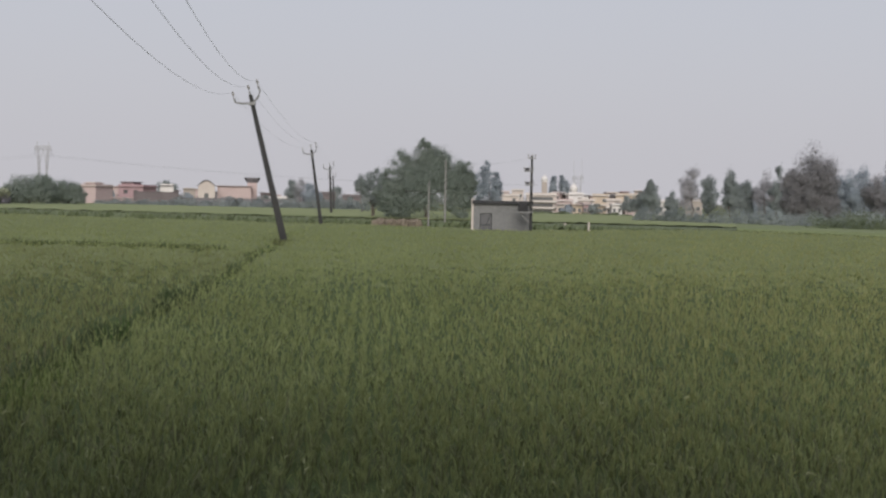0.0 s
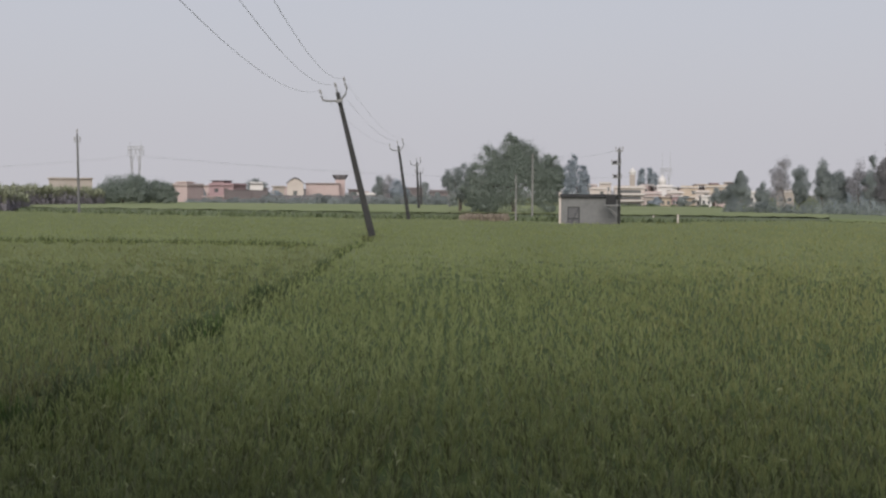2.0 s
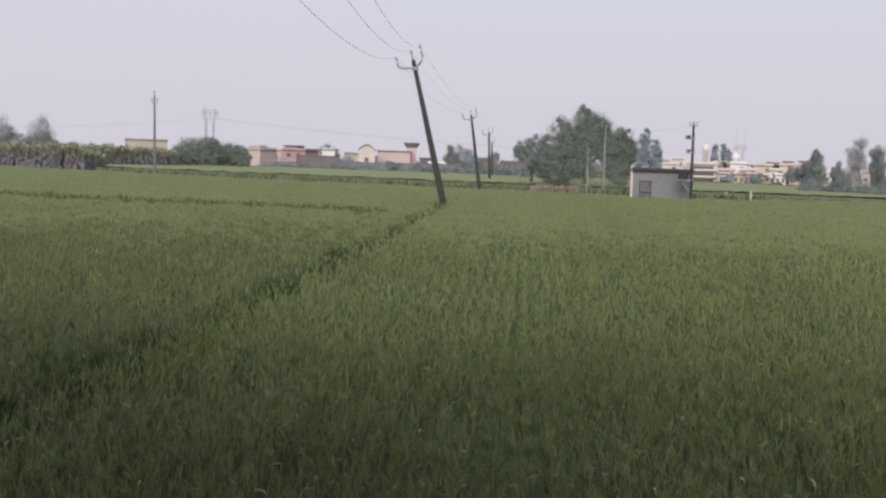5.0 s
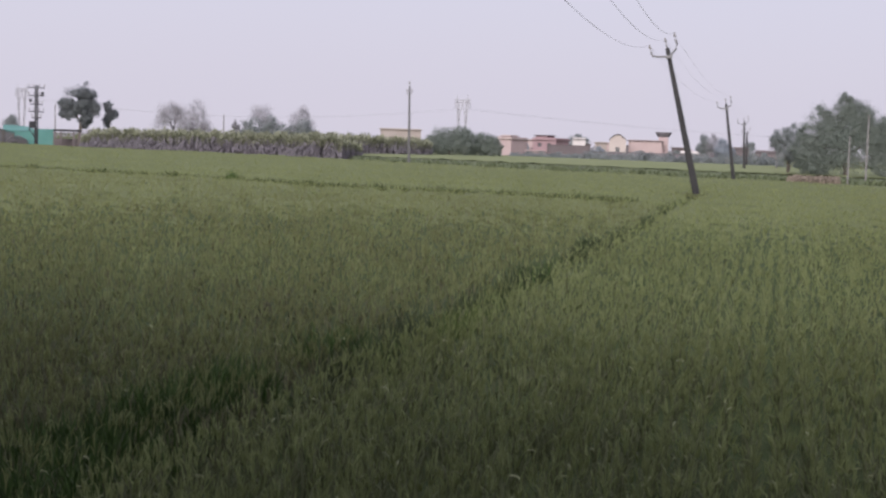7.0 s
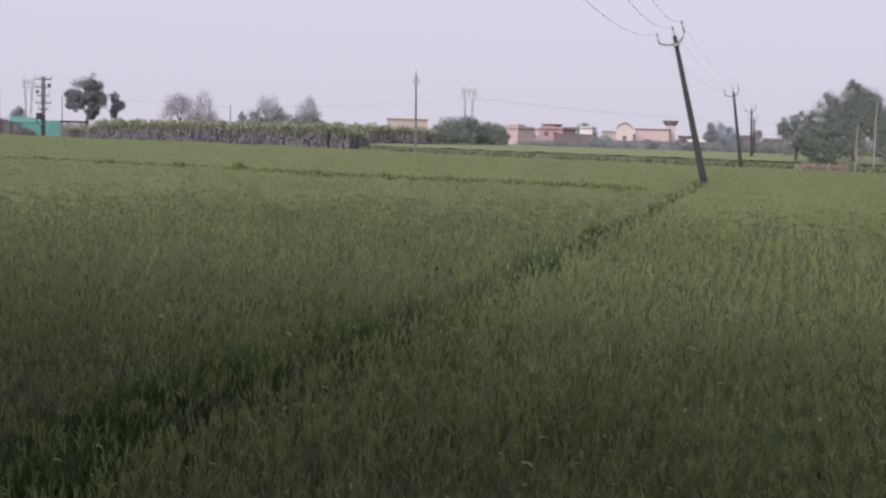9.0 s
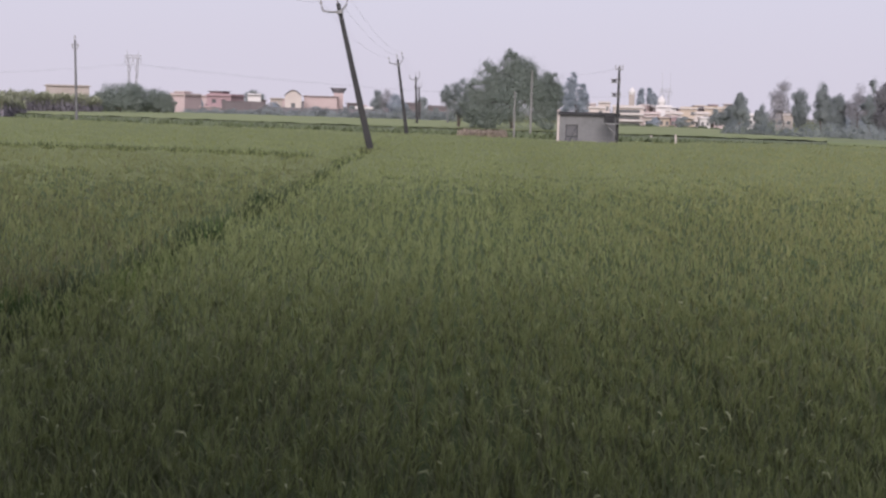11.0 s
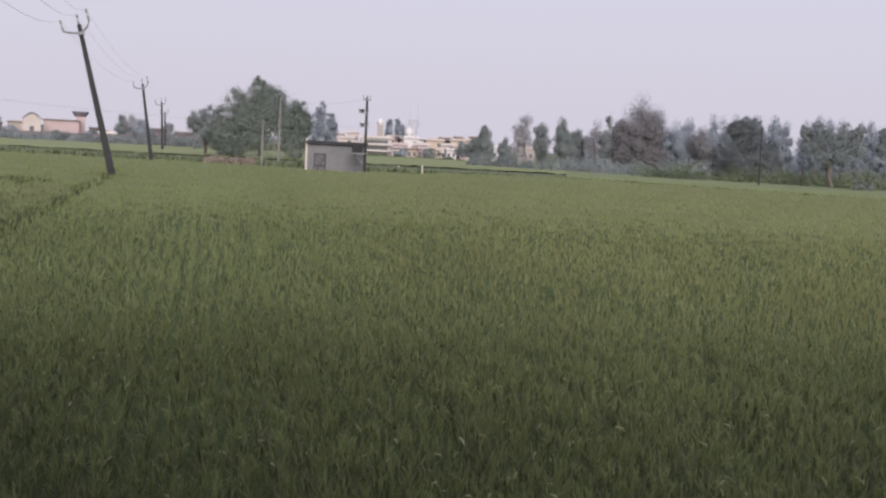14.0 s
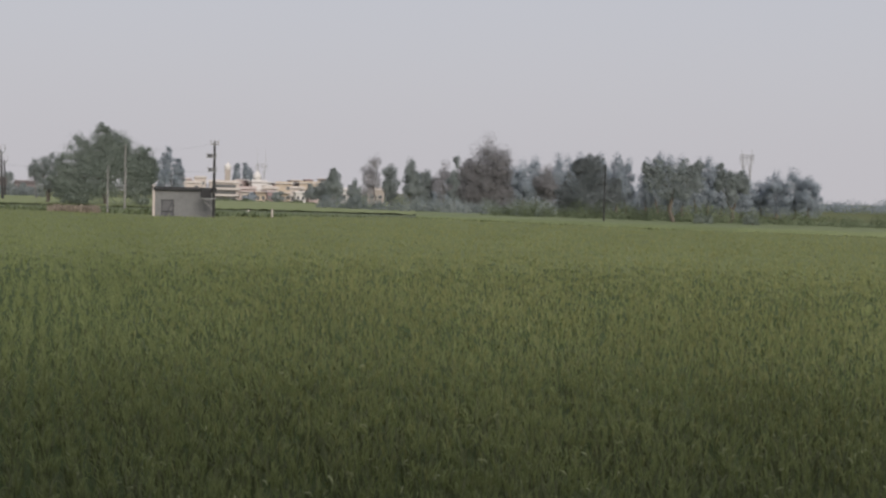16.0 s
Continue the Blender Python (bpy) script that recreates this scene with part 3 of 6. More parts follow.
light = polar_sheet("light_crop", -17.5, 15.9, 120, lambda a: bank(a) * 1.08, lambda a: bank(a) * 1.8, 40, lambda x, y, a, d: 0.95 + 0 * d, M_LIGHTCROP, 0.03)
tagged(light, "light green young crop in the next field", "crop", kind="stuff")
# the low bank at the wheat's far edge and the grass on it
ridge = polar_sheet("bank", -17.5, 16, 500, bank, lambda a: bank(a) * 1.08, 8, lambda x, y, a, d: 0.84 * np.clip((d / bank(a) - 1) / 0.012, 0, 1), M_BANKGRASS, 0.03)
verge = polar_sheet("verge", -17, 16, 400, lambda a: edge(a) + 0.6, bank, 14, lambda x, y, a, d: 0.38 + 0 * d, M_NEXTCROP, 0.05)
tagged(verge, "short pale green grass between the wheat and the bank", "grass", kind="stuff")
tagged(ridge, "low grassy earth bank at the field's edge", "bank", kind="structure")
ba = np.concatenate([rng.uniform(-16, 16, 5600), rng.uniform(-45, -16, 2400)])
bh = rng.uniform(0.82, 0.98, len(ba)) * np.interp(ba, (-26, -18, -10, 20), (0.75, 0.9, 0.98, 1.1))
bd = np.where(ba > -17, bank(ba) * rng.uniform(1.004, 1.08, len(ba)), edge(ba) * rng.uniform(1.012, 1.03, len(ba)))
bx, by = -bd * np.sin(np.radians(ba)), bd * np.cos(np.radians(ba))
for side, mat, label in ((ba > -17, M_BANKGRASS, "bank grass at the field's edge, darkened as its shaded side"), (ba <= -17, M_CROSSGRASS, "dull green grass on the far edge of the wheat")):
    tufts("bank_grass", bx[side], by[side], 0.1, bh[side], 3, 0.32, mat, label)
# ---- trees ----
def leaf_cloud(name, centres, radii, counts, size, mat, loose=0.2):
    """Leaf sprays round lobes: most close the lobe's outside, some fill it, loose ones stand off and fray the outline."""
    P, N = [], []
    centres, radii = np.asarray(centres, float), np.asarray(radii, float)
    middle = np.average(centres, axis=0, weights=radii.prod(axis=1))
    for c, r, n in zip(centres, radii, counts):
        d = rng.normal(0, 1, (n, 3))
        d /= np.linalg.norm(d, axis=1)[:, None]
        q = 1 - 0.34 * rng.uniform(0, 1, n) ** 1.3
        kind = rng.uniform(0, 1, n)
        q = np.where(kind < loose, rng.uniform(1.0, 1.22, n), np.where(kind > 0.88, rng.uniform(0.2, 0.7, n), q))
        bumps = 1 + 0.13 * np.sin(5 * d[:, 0] + c[0]) * np.sin(4 * d[:, 2] + c[2])
        P.append(c + d * r * (q * bumps)[:, None])
        N.append(d)
    P = np.concatenate(P)
    n = len(P)
    far = P - middle
    far /= np.linalg.norm(far, axis=1)[:, None] + 1e-6
    out = np.concatenate(N) * 0.6 + far * 0.35 + np.array([0, 0, 0.4]) + 0.2 * rng.normal(0, 1, (n, 3))
    out /= np.linalg.norm(out, axis=1)[:, None]
    a = np.cross(out, rng.normal(0, 1, (n, 3)))
    a /= np.linalg.norm(a, axis=1)[:, None]
    b = np.cross(out, a)
    s = (size * rng.uniform(0.6, 1.35, n))[:, None]
    v = np.stack([P - a * s, P + a * s * 0.7 + b * s * 0.62, P + a * s * 0.5 - b * s * 0.66], 1).reshape(-1, 3)
    return raw_mesh(name, v, np.arange(3 * n).reshape(-1, 3), [mat])


def branching(shape, start, tips, r, n=5):
    """Limbs that fork again and again until each reaches one tip."""
    tips = np.asarray(tips, float)
    start = Vector(start)
    if len(tips) == 1:
        end = Vector(tips[0])
        mid = start.lerp(end, 0.5) + Vector(rng.normal(0, 0.06, 3)) * (end - start).length
        shape.tube([start, mid, end], [r, r * 0.7, r * 0.25], 4)
        return
    c = Vector(tips.mean(axis=0))
    gap = (c - start).length
    node = start.lerp(c, rng.uniform(0.35, 0.5)) + Vector(rng.normal(0, 0.07, 3)) * gap
    mid = start.lerp(node, 0.5) + Vector(rng.normal(0, 0.04, 3)) * gap + Vector((0, 0, -0.03 * gap))
    shape.tube([start, mid, node], [r, r * 0.92, r * 0.84], n if r > 0.06 else 4)
    spread = tips - tips.mean(axis=0)
    axis = np.linalg.svd(spread, full_matrices=False)[2][0]
    order = np.argsort(spread @ axis)
    k = max(1, min(len(tips) - 1, int(len(tips) * rng.uniform(0.35, 0.65))))
    for half in (order[:k], order[k:]):
        branching(shape, node, tips[half], r * 0.84 * max(0.35, (len(half) / len(tips)) ** 0.45), n)


def twig_cloud(name, centres, radii, counts, length, width, mat):
    """Fine bare twigs fanning out and upwards through lobes."""
    P, D = [], []
    for c, r, n in zip(centres, radii, counts):
        d = rng.normal(0, 1, (n, 3))
        d /= np.linalg.norm(d, axis=1)[:, None]
        P.append(np.asarray(c) + d * np.asarray(r) * (rng.uniform(0.05, 1, n) ** 0.6)[:, None])
        D.append(d)
    P = np.concatenate(P)
    n = len(P)
    d = np.concatenate(D) * 0.8 + np.array([0, 0, 0.7]) + 0.45 * rng.normal(0, 1, (n, 3))
    d /= np.linalg.norm(d, axis=1)[:, None]
    side = np.cross(d, rng.normal(0, 1, (n, 3)))
    side *= width * rng.uniform(0.6, 1.2, n)[:, None] / np.linalg.norm(side, axis=1)[:, None]
    tip = P + d * length * rng.uniform(0.6, 1.3, n)[:, None]
    v = np.stack([P - side, P + side, tip], 1).reshape(-1, 3)
    return raw_mesh(name, v, np.arange(3 * n).reshape(-1, 3), [mat])


def limbs(shape, base, tips, r0, knots=4, n=6):
    """A trunk and limbs that bend out to the given tips."""
    base = Vector(base)
    for tip in tips:
        tip = Vector(tip)
        pts, rad = [], []
        for i in range(knots + 1):
            s = i / knots
            p = base.lerp(tip, s)
            p.x = base.x + (tip.x - base.x) * s ** 1.6
            p.y = base.y + (tip.y - base.y) * s ** 1.6
            w = 0.03 * (tip - base).length * (0 < i < knots)
            pts.append(p + Vector(rng.normal(0, 1, 3)) * w)
            rad.append(r0 * (1 - 0.82 * s))
        shape.tube(pts, rad, n)


def tree(name, bearing, away, top, width, label, leaf=None, lobes=16, count=3200, clear=0.25, size=None, form="round", group="", airy=False):
    """A leafy tree: trunk and limbs, crown of leaf clusters filling uneven lobes; airy crowns show the limbs and the sky."""
    leaf = leaf or M_TREE
    x, y = spot(bearing, away)
    h = height_at(top, away)
    w = 1.18 * away * radians(width)
    ob = thing(name, pose(x, y, 0, 0, 0, rng.uniform(0, 360)), label, "tree", group)
    size = size or (0.00055 if airy else 0.00062) * away
    count = int(count * (1.9 if size < 0.001 * away else 1))
    z0 = h * clear
    c, r = [], []
    for i in range(lobes):
        d = rng.normal(0, 1, 3)
        d /= np.linalg.norm(d)
        q = rng.uniform(0.35, 1.0)
        zz = d[2] * q
        belly = 1.0 - 0.35 * max(0.0, zz) if form == "tall" else 1.0
        lobe = w * (rng.uniform(0.12, 0.19) if form == "tall" else rng.uniform(0.13, 0.22))
        lz = (h - z0) * rng.uniform(0.07, 0.12) if form == "tall" else min(lobe * 1.1, (h - z0) * 0.2)
        c.append((d[0] * q * belly * (w / 2 - lobe * 0.7), d[1] * q * belly * (w / 2 - lobe * 0.7), z0 + (h - z0) * 0.5 + zz * ((h - z0) * 0.5 - lz * 0.8)))
        r.append((lobe, lobe, lz))
    c.append((rng.normal(0, 0.05) * w, rng.normal(0, 0.05) * w, h - 0.13 * (h - z0)))
    r.append((w * 0.16, w * 0.16, 0.14 * (h - z0)))
    if not airy:
        c.append((0, 0, z0 + 0.45 * (h - z0)))
        r.append((w * 0.3, w * 0.3, (h - z0) * 0.32))
    sh = Shape()
    tips = sorted(c, key=lambda q: -q[2])
    fork = (rng.normal(0, 0.02) * w, rng.normal(0, 0.02) * w, h * max(0.12, clear * 0.9))
    thick = max(0.09, 0.026 * h)
    sh.tube([(0, 0, -0.1), (fork[0] * 0.4, fork[1] * 0.6, fork[2] * 0.5), fork], [thick * 1.25, thick, thick * 0.85], 7)
    branching(sh, fork, tips, thick * 0.7)
    part("trunk", sh, M_BARK, ob)
    k = [max(8, int(count / len(c)))] * len(c)
    part("crown", leaf_cloud("crown", c, r, k, size, leaf), None, ob)
    return ob


def bare_tree(name, bearing, away, top, width, label, twigs=2600, clear=0.25, lean=0.0, group="", mat=None, trunk=None, thick=1.0, domes=6):
    """A leafless tree: limbs fork into several domes of fine twigs."""
    x, y = spot(bearing, away)
    h = height_at(top, away)
    w = away * radians(width)
    ob = thing(name, pose(x, y, 0, 0, 0, bearing), label, "tree", group)
    z0 = h * clear
    t0 = max(0.1, 0.022 * h) * thick
    sh = Shape()
    fork = Vector((-lean * w * 0.3, 0, z0))
    sh.tube([(0, 0, -0.1), (-lean * w * 0.1, 0, z0 * 0.5), fork], [t0 * 1.2, t0, t0 * 0.85], 7)
    c, r, tips = [], [], []
    for i in range(domes):
        a = 2 * math.pi * (i + rng.uniform(-0.2, 0.2)) / max(1, domes - 1)
        q = 1.0 if i < domes - 1 else 0.12
        rad = w * rng.uniform(0.17, 0.25)
        rz = min(rad * 1.25, (h - z0) * 0.36)
        c.append((-lean * w * 0.6 + math.cos(a) * q * (w / 2 - rad), math.sin(a) * q * (w / 2 - rad), h - rz - (h - z0) * 0.62 * q * rng.uniform(0.1, 0.95)))
        r.append((rad, rad, rz))
        for k in range(26):
            d = rng.normal(0, 1, 3)
            d[2] = abs(d[2]) - 0.35
            d /= np.linalg.norm(d)
            tips.append(np.asarray(c[-1]) + d * np.asarray(r[-1]) * rng.uniform(0.6, 0.95))
    branching(sh, fork, tips, t0 * 0.8)
    part("trunk", sh, trunk or M_BARK_GREY, ob)
    part("crown", twig_cloud("crown", c, r, [twigs // len(c)] * len(c), 0.07 * h, 0.00009 * away, mat or M_TREE_PALE), None, ob)
    return ob


def lobed_tree(name, bearing, away, lobes, label, leaf=None, count=700, size=None, clumps=18, core=0.8, thick=0.16, group="", fill=7):
    """A tree or grove whose crown is given lobe by lobe: bearing, top and bottom elevation, width in degrees."""
    leaf = leaf or M_TREE
    x0, y0 = spot(bearing, away)
    ob = thing(name, pose(x0, y0, 0, 0, 0, bearing), label, "tree", group)
    c, r, k, mids = [], [], [], []
    for b, hi, lo, w in lobes:
        zt, zb = height_at(hi, away), max(0.2, height_at(lo, away))
        rx = away * radians(w) / 2
        dx = -away * radians(b - bearing)
        rz = (zt - zb) / 2
        mids.append((dx, 0, zb + rz))
        for i in range(clumps):
            d = rng.normal(0, 1, 3)
            d *= rng.uniform(0.72, 1.0) / np.linalg.norm(d)
            small = rx * rng.uniform(0.18, 0.42)
            c.append((dx + d[0] * (rx - 0.7 * small), d[1] * (rx - 0.7 * small), zb + rz + d[2] * max(0.1, rz - 0.7 * small)))
            r.append((small, small, min(rz, small * 0.85)))
            k.append(int(count * 0.7 / clumps))
        if core:
            c.append((dx, 0, zb + rz))
            r.append((rx * core * 0.92, rx * core * 0.92, rz * core * 0.92))
            k.append(int(count * 0.45))
    for i in range(len(lobes) * fill):
        m = int(rng.integers(len(mids)))
        near = sorted(range(len(mids)), key=lambda j: math.dist(mids[m], mids[j]))[1:3] or [m]
        o = near[int(rng.integers(len(near)))]
        rx = away * radians(min(lobes[m][3], lobes[o][3])) / 2
        p = Vector(mids[m]).lerp(Vector(mids[o]), rng.uniform(0.25, 0.75)) + Vector(rng.normal(0, 0.4 * rx, 3))
        small = rx * rng.uniform(0.3, 0.55)
        if p.z > 0.8 * small:
            c.append(tuple(p))
            r.append((small, small, small * 0.8))
            k.append(int(count * 0.06))
    sh = Shape()
    h = max(q[2] for q in mids)
    fork = Vector((0, 0, 0.18 * h))
    sh.tube([(0, 0, -0.1), fork], [thick * 1.9, thick * 1.5], 8)
    branching(sh, fork, [q for q in c[:: max(1, len(c) // 40)] if q[2] > 0.2 * h], thick * 1.3)
    part("trunk", sh, M_BARK, ob)
    part("crown", leaf_cloud("crown", c, r, k, size or 0.0006 * away, leaf), None, ob)
    return ob


def scrub(name, a0, a1, d0, d1, top, label, mat=None, lobes=40, count=160, low=-0.9, size=None):
    """A low hedge or thicket between two bearings."""
    c, r, k = [], [], []
    for i in range(lobes):
        s = (i + rng.uniform(0, 1)) / lobes
        b, d = a0 + (a1 - a0) * s, d0 + (d1 - d0) * s
        d *= rng.uniform(0.98, 1.03)
        x, y = spot(b, d)
        h = height_at(top, d) * rng.uniform(0.6, 1.08)
        w = max(abs(a1 - a0) / lobes * radians(1) * d * 1.1, h * 0.4)
        c.append((x, y, h * 0.5))
        r.append((w, w, h * 0.5))
        k.append(int(count * 4.2))
    ob = new(name, leaf_cloud(name, c, r, k, size or 0.0007 * (d0 + d1) / 2, mat or M_SCRUB))
    return tagged(ob, label, "scrub", kind="stuff")


# the grove by the pump house
lobed_tree("grove_tree", -4.5, 138, [(-4.35, 2.66, 1.2, 1.0), (-4.95, 2.44, 1.0, 1.2), (-3.45, 2.25, -0.1, 1.4), (-3.0, 1.75, -0.85, 1.3), (-4.3, 2.3, -0.9, 2.0), (-5.1, 2.15, -0.9, 2.0), (-5.7, 2.02, -0.5, 1.4), (-6.15, 1.75, -0.15, 1.1),
                                      (-3.9, 1.5, -1.0, 2.2), (-2.75, 1.1, -0.8, 1.0), (-6.3, 1.3, 0.0, 0.8), (-5.9, 0.7, -0.9, 1.3), (-3.3, 0.6, -1.1, 1.3), (-4.7, 1.9, 0.4, 1.6), (-3.8, 1.9, 0.4, 1.3), (-5.4, 1.7, 0.3, 1.4)], "dense dark green spreading tree behind the pump house", count=4300, clumps=22, core=0.94, fill=8)
lobed_tree("grove_side_tree", -2.2, 142, [(-2.35, 1.45, 0.2, 1.0), (-1.9, 1.25, 0.3, 0.9), (-1.65, 0.95, 0.2, 0.6), (-2.5, 0.9, -0.7, 0.9), (-2.0, 0.5, -0.6, 0.9)], "pale grey-green leafy tree at the grove's edge", M_TREE_GREY, 1100)
lobed_tree("eucalyptus_tree", -7.1, 215, [(-7.0, 1.78, 0.5, 0.55), (-7.45, 1.3, 0.2, 0.55), (-6.75, 1.35, -0.3, 0.6), (-7.15, 1.2, -0.5, 1.0), (-7.5, 0.9, -0.5, 0.5)], "blue-grey eucalyptus tree rising behind the grove", M_TREE_BLUE, 1700)
bare_tree("thin_tree", -1.75, 190, 0.95, 0.8, "thin greyish tree with sparse leaves", 1500)

# the belt of trees along the far side of the right-hand field
BELT = [
    # bearing, distance, top, width, kind
    (-13.5, 190, 0.45, 0.7, "g"), (-13.95, 185, 1.0, 0.75, "g"), (-14.8, 190, 0.55, 0.6, "g"), (-15.6, 232, 1.6, 1.0, "p"), (-16.35, 200, 1.25, 0.8, "g"), (-17.25, 190, 1.5, 0.85, "t"),
    (-17.9, 215, 1.05, 0.8, "g"), (-18.6, 212, 1.5, 0.9, "p"), (-19.1, 205, 1.7, 0.7, "g"), (-19.6, 215, 1.5, 0.9, "r"), (-22.0, 215, 1.55, 0.9, "b"), (-22.6, 220, 1.72, 0.9, "b"),
    (-23.0, 190, 1.4, 1.2, "r"), (-23.4, 222, 1.85, 0.8, "b"), (-23.9, 224, 1.78, 0.8, "b"), (-24.4, 225, 1.9, 0.8, "b"), (-25.3, 228, 1.9, 0.9, "b"), (-26.0, 220, 1.92, 0.7, "b"), (-26.4, 224, 1.7, 0.7, "b"),
    (-27.2, 222, 1.72, 0.8, "b"), (-27.7, 220, 1.98, 0.7, "b"), (-28.2, 225, 1.9, 0.8, "b"), (-28.7, 222, 1.86, 0.8, "b"), (-29.3, 224, 1.75, 0.7, "b"), (-29.8, 226, 1.8, 0.6, "b"), (-30.3, 228, 1.55, 0.7, "b"),
    (-31.2, 232, 1.2, 0.9, "b"), (-32.0, 236, 0.85, 0.9, "b"), (-32.6, 232, 1.3, 0.9, "b"), (-33.3, 232, 1.42, 1.0, "b"), (-33.9, 230, 1.1, 0.9, "b"), (-21.6, 218, 1.3, 0.9, "b"),
]
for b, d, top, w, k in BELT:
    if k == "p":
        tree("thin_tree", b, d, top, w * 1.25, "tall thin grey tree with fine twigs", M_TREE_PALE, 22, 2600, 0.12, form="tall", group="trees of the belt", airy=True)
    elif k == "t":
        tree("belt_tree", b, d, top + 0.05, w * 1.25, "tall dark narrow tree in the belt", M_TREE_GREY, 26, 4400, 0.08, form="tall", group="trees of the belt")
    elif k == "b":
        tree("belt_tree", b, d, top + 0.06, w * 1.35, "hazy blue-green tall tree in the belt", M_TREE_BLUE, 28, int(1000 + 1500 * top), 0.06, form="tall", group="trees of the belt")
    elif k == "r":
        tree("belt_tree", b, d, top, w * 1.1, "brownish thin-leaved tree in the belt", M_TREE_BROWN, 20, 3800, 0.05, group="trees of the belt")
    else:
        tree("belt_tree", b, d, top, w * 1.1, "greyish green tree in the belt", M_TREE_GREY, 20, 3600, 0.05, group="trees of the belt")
lobed_tree("tall_tree", -20.5, 178, [(-20.5, 2.15, 0.3, 1.9), (-19.8, 1.8, 0.0, 1.2), (-21.15, 1.95, 0.0, 1.2), (-20.4, 1.2, -0.8, 2.4), (-19.8, 0.7, -0.9, 1.5), (-21.2, 0.6, -0.9, 1.4)], "tall full brownish tree with feathery top over the belt", M_TREE_BROWN, 3600)
tree("tall_thin_tree", -20.55, 184, 2.72, 1.9, "feathery brownish treetop rising from the belt", M_TREE_BROWN, 30, 4600, 0.25, airy=True)
lobed_tree("dark_tree", -24.85, 160, [(-24.3, 1.25, -0.8, 1.7), (-25.3, 1.4, -0.8, 1.7), (-25.9, 1.0, -0.6, 1.0), (-23.75, 0.75, -0.9, 0.9), (-24.8, 1.55, 0.2, 1.5), (-24.9, 0.6, -1.0, 2.2), (-24.9, 1.9, 0.8, 1.2), (-24.4, 1.75, 0.8, 0.8)], "broad dark green tree in front of the belt", M_TREE_SLATE, 3400)
lobed_tree("dark_back_tree", -25.0, 172, [(-24.8, 1.97, 0.7, 0.7), (-25.25, 1.85, 0.6, 0.65), (-25.0, 1.3, -0.3, 1.0)], "dark treetop behind the broad tree", M_TREE_SLATE, 1300)
lobed_tree("field_tree", -28.4, 112, [(-28.4, 1.75, 0.4, 1.2), (-27.7, 1.85, 0.7, 0.7), (-28.9, 1.8, 0.6, 0.8), (-27.5, 1.2, 0.2, 0.9), (-29.3, 1.2, 0.2, 0.9), (-28.1, 0.8, -0.15, 1.1), (-28.75, 0.8, -0.15, 1.1), (-29.4, 1.75, 1.1, 0.55), (-27.2, 1.6, 1.0, 0.5)], "spreading brown-green field tree on a bare forked trunk", M_TREE_GREY, 1500, group="field trees", thick=0.13)
lobed_tree("field_tree", -30.75, 113, [(-30.75, 1.3, 0.4, 0.9), (-30.3, 1.62, 0.7, 0.5), (-30.25, 1.0, 0.3, 0.6), (-31.15, 1.35, 0.5, 0.6), (-31.3, 0.95, 0.2, 0.6), (-30.75, 0.6, -0.25, 0.8)], "upright vase-shaped field tree on a bare trunk", M_TREE_GREY, 1400, group="field trees", thick=0.12)
for b, d, top, w in ((-29.5, 108, -0.42, 0.55), (-29.85, 108, -0.5, 0.45), (-31.6, 107, -0.4, 0.7)):
    lobed_tree("field_bush", b, d, [(b - w * 0.2, top, -1.2, w * 0.7), (b + w * 0.25, top - 0.12, -1.2, w * 0.6)], "low dark rounded bush at the field's edge", M_TREE, 700, group="field bushes")
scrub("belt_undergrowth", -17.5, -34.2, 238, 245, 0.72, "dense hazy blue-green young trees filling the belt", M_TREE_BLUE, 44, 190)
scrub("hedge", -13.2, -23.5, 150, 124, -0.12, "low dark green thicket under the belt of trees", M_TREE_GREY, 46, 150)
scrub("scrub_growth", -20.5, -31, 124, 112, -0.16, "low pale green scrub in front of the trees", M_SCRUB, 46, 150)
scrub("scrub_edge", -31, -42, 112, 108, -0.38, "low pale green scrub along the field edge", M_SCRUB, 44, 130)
# ring added to cover bare ground at the horizon; its pale colour paints haze
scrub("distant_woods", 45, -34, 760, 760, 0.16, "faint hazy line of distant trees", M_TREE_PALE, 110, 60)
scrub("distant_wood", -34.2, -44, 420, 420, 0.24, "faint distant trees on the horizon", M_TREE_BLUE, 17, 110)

# ---- trees round the farmstead ----
lobed_tree("farm_tree", 36.9, 375, [(36.7, 3.1, 2.2, 0.91), (37.2, 3.2, 2.0, 1.17), (36.75, 2.5, 1.5, 1.04), (37.3, 2.4, 1.0, 1.30), (36.8, 1.8, -0.4, 1.56), (37.4, 1.6, -0.5, 1.56), (36.5, 1.0, -0.5, 1.30)], "tall grey-green tree at the edge of the farmstead", M_TREE_GREY, 1250)
lobed_tree("farm_tree", 35.8, 365, [(35.55, 2.05, 1.4, 0.52), (36.0, 1.9, 0.9, 0.91), (35.75, 1.5, 0.0, 1.17), (35.55, 0.9, -0.4, 1.30), (36.1, 0.9, -0.4, 1.17)], "grey-green tree beside the tall tree", M_TREE_GREY, 1150)
bare_tree("thin_tree", 35.2, 350, 1.4, 0.6, "pale thin tree beside the concrete pole", 1300)
lobed_tree("farm_tree", 34.4, 335, [(34.35, 1.62, 1.05, 0.65), (34.7, 1.4, 0.9, 0.52), (34.5, 0.95, -0.2, 1.30), (34.75, 0.6, -0.4, 0.78)], "hazy green tree with a round crown", M_TREE_GREY, 1000)
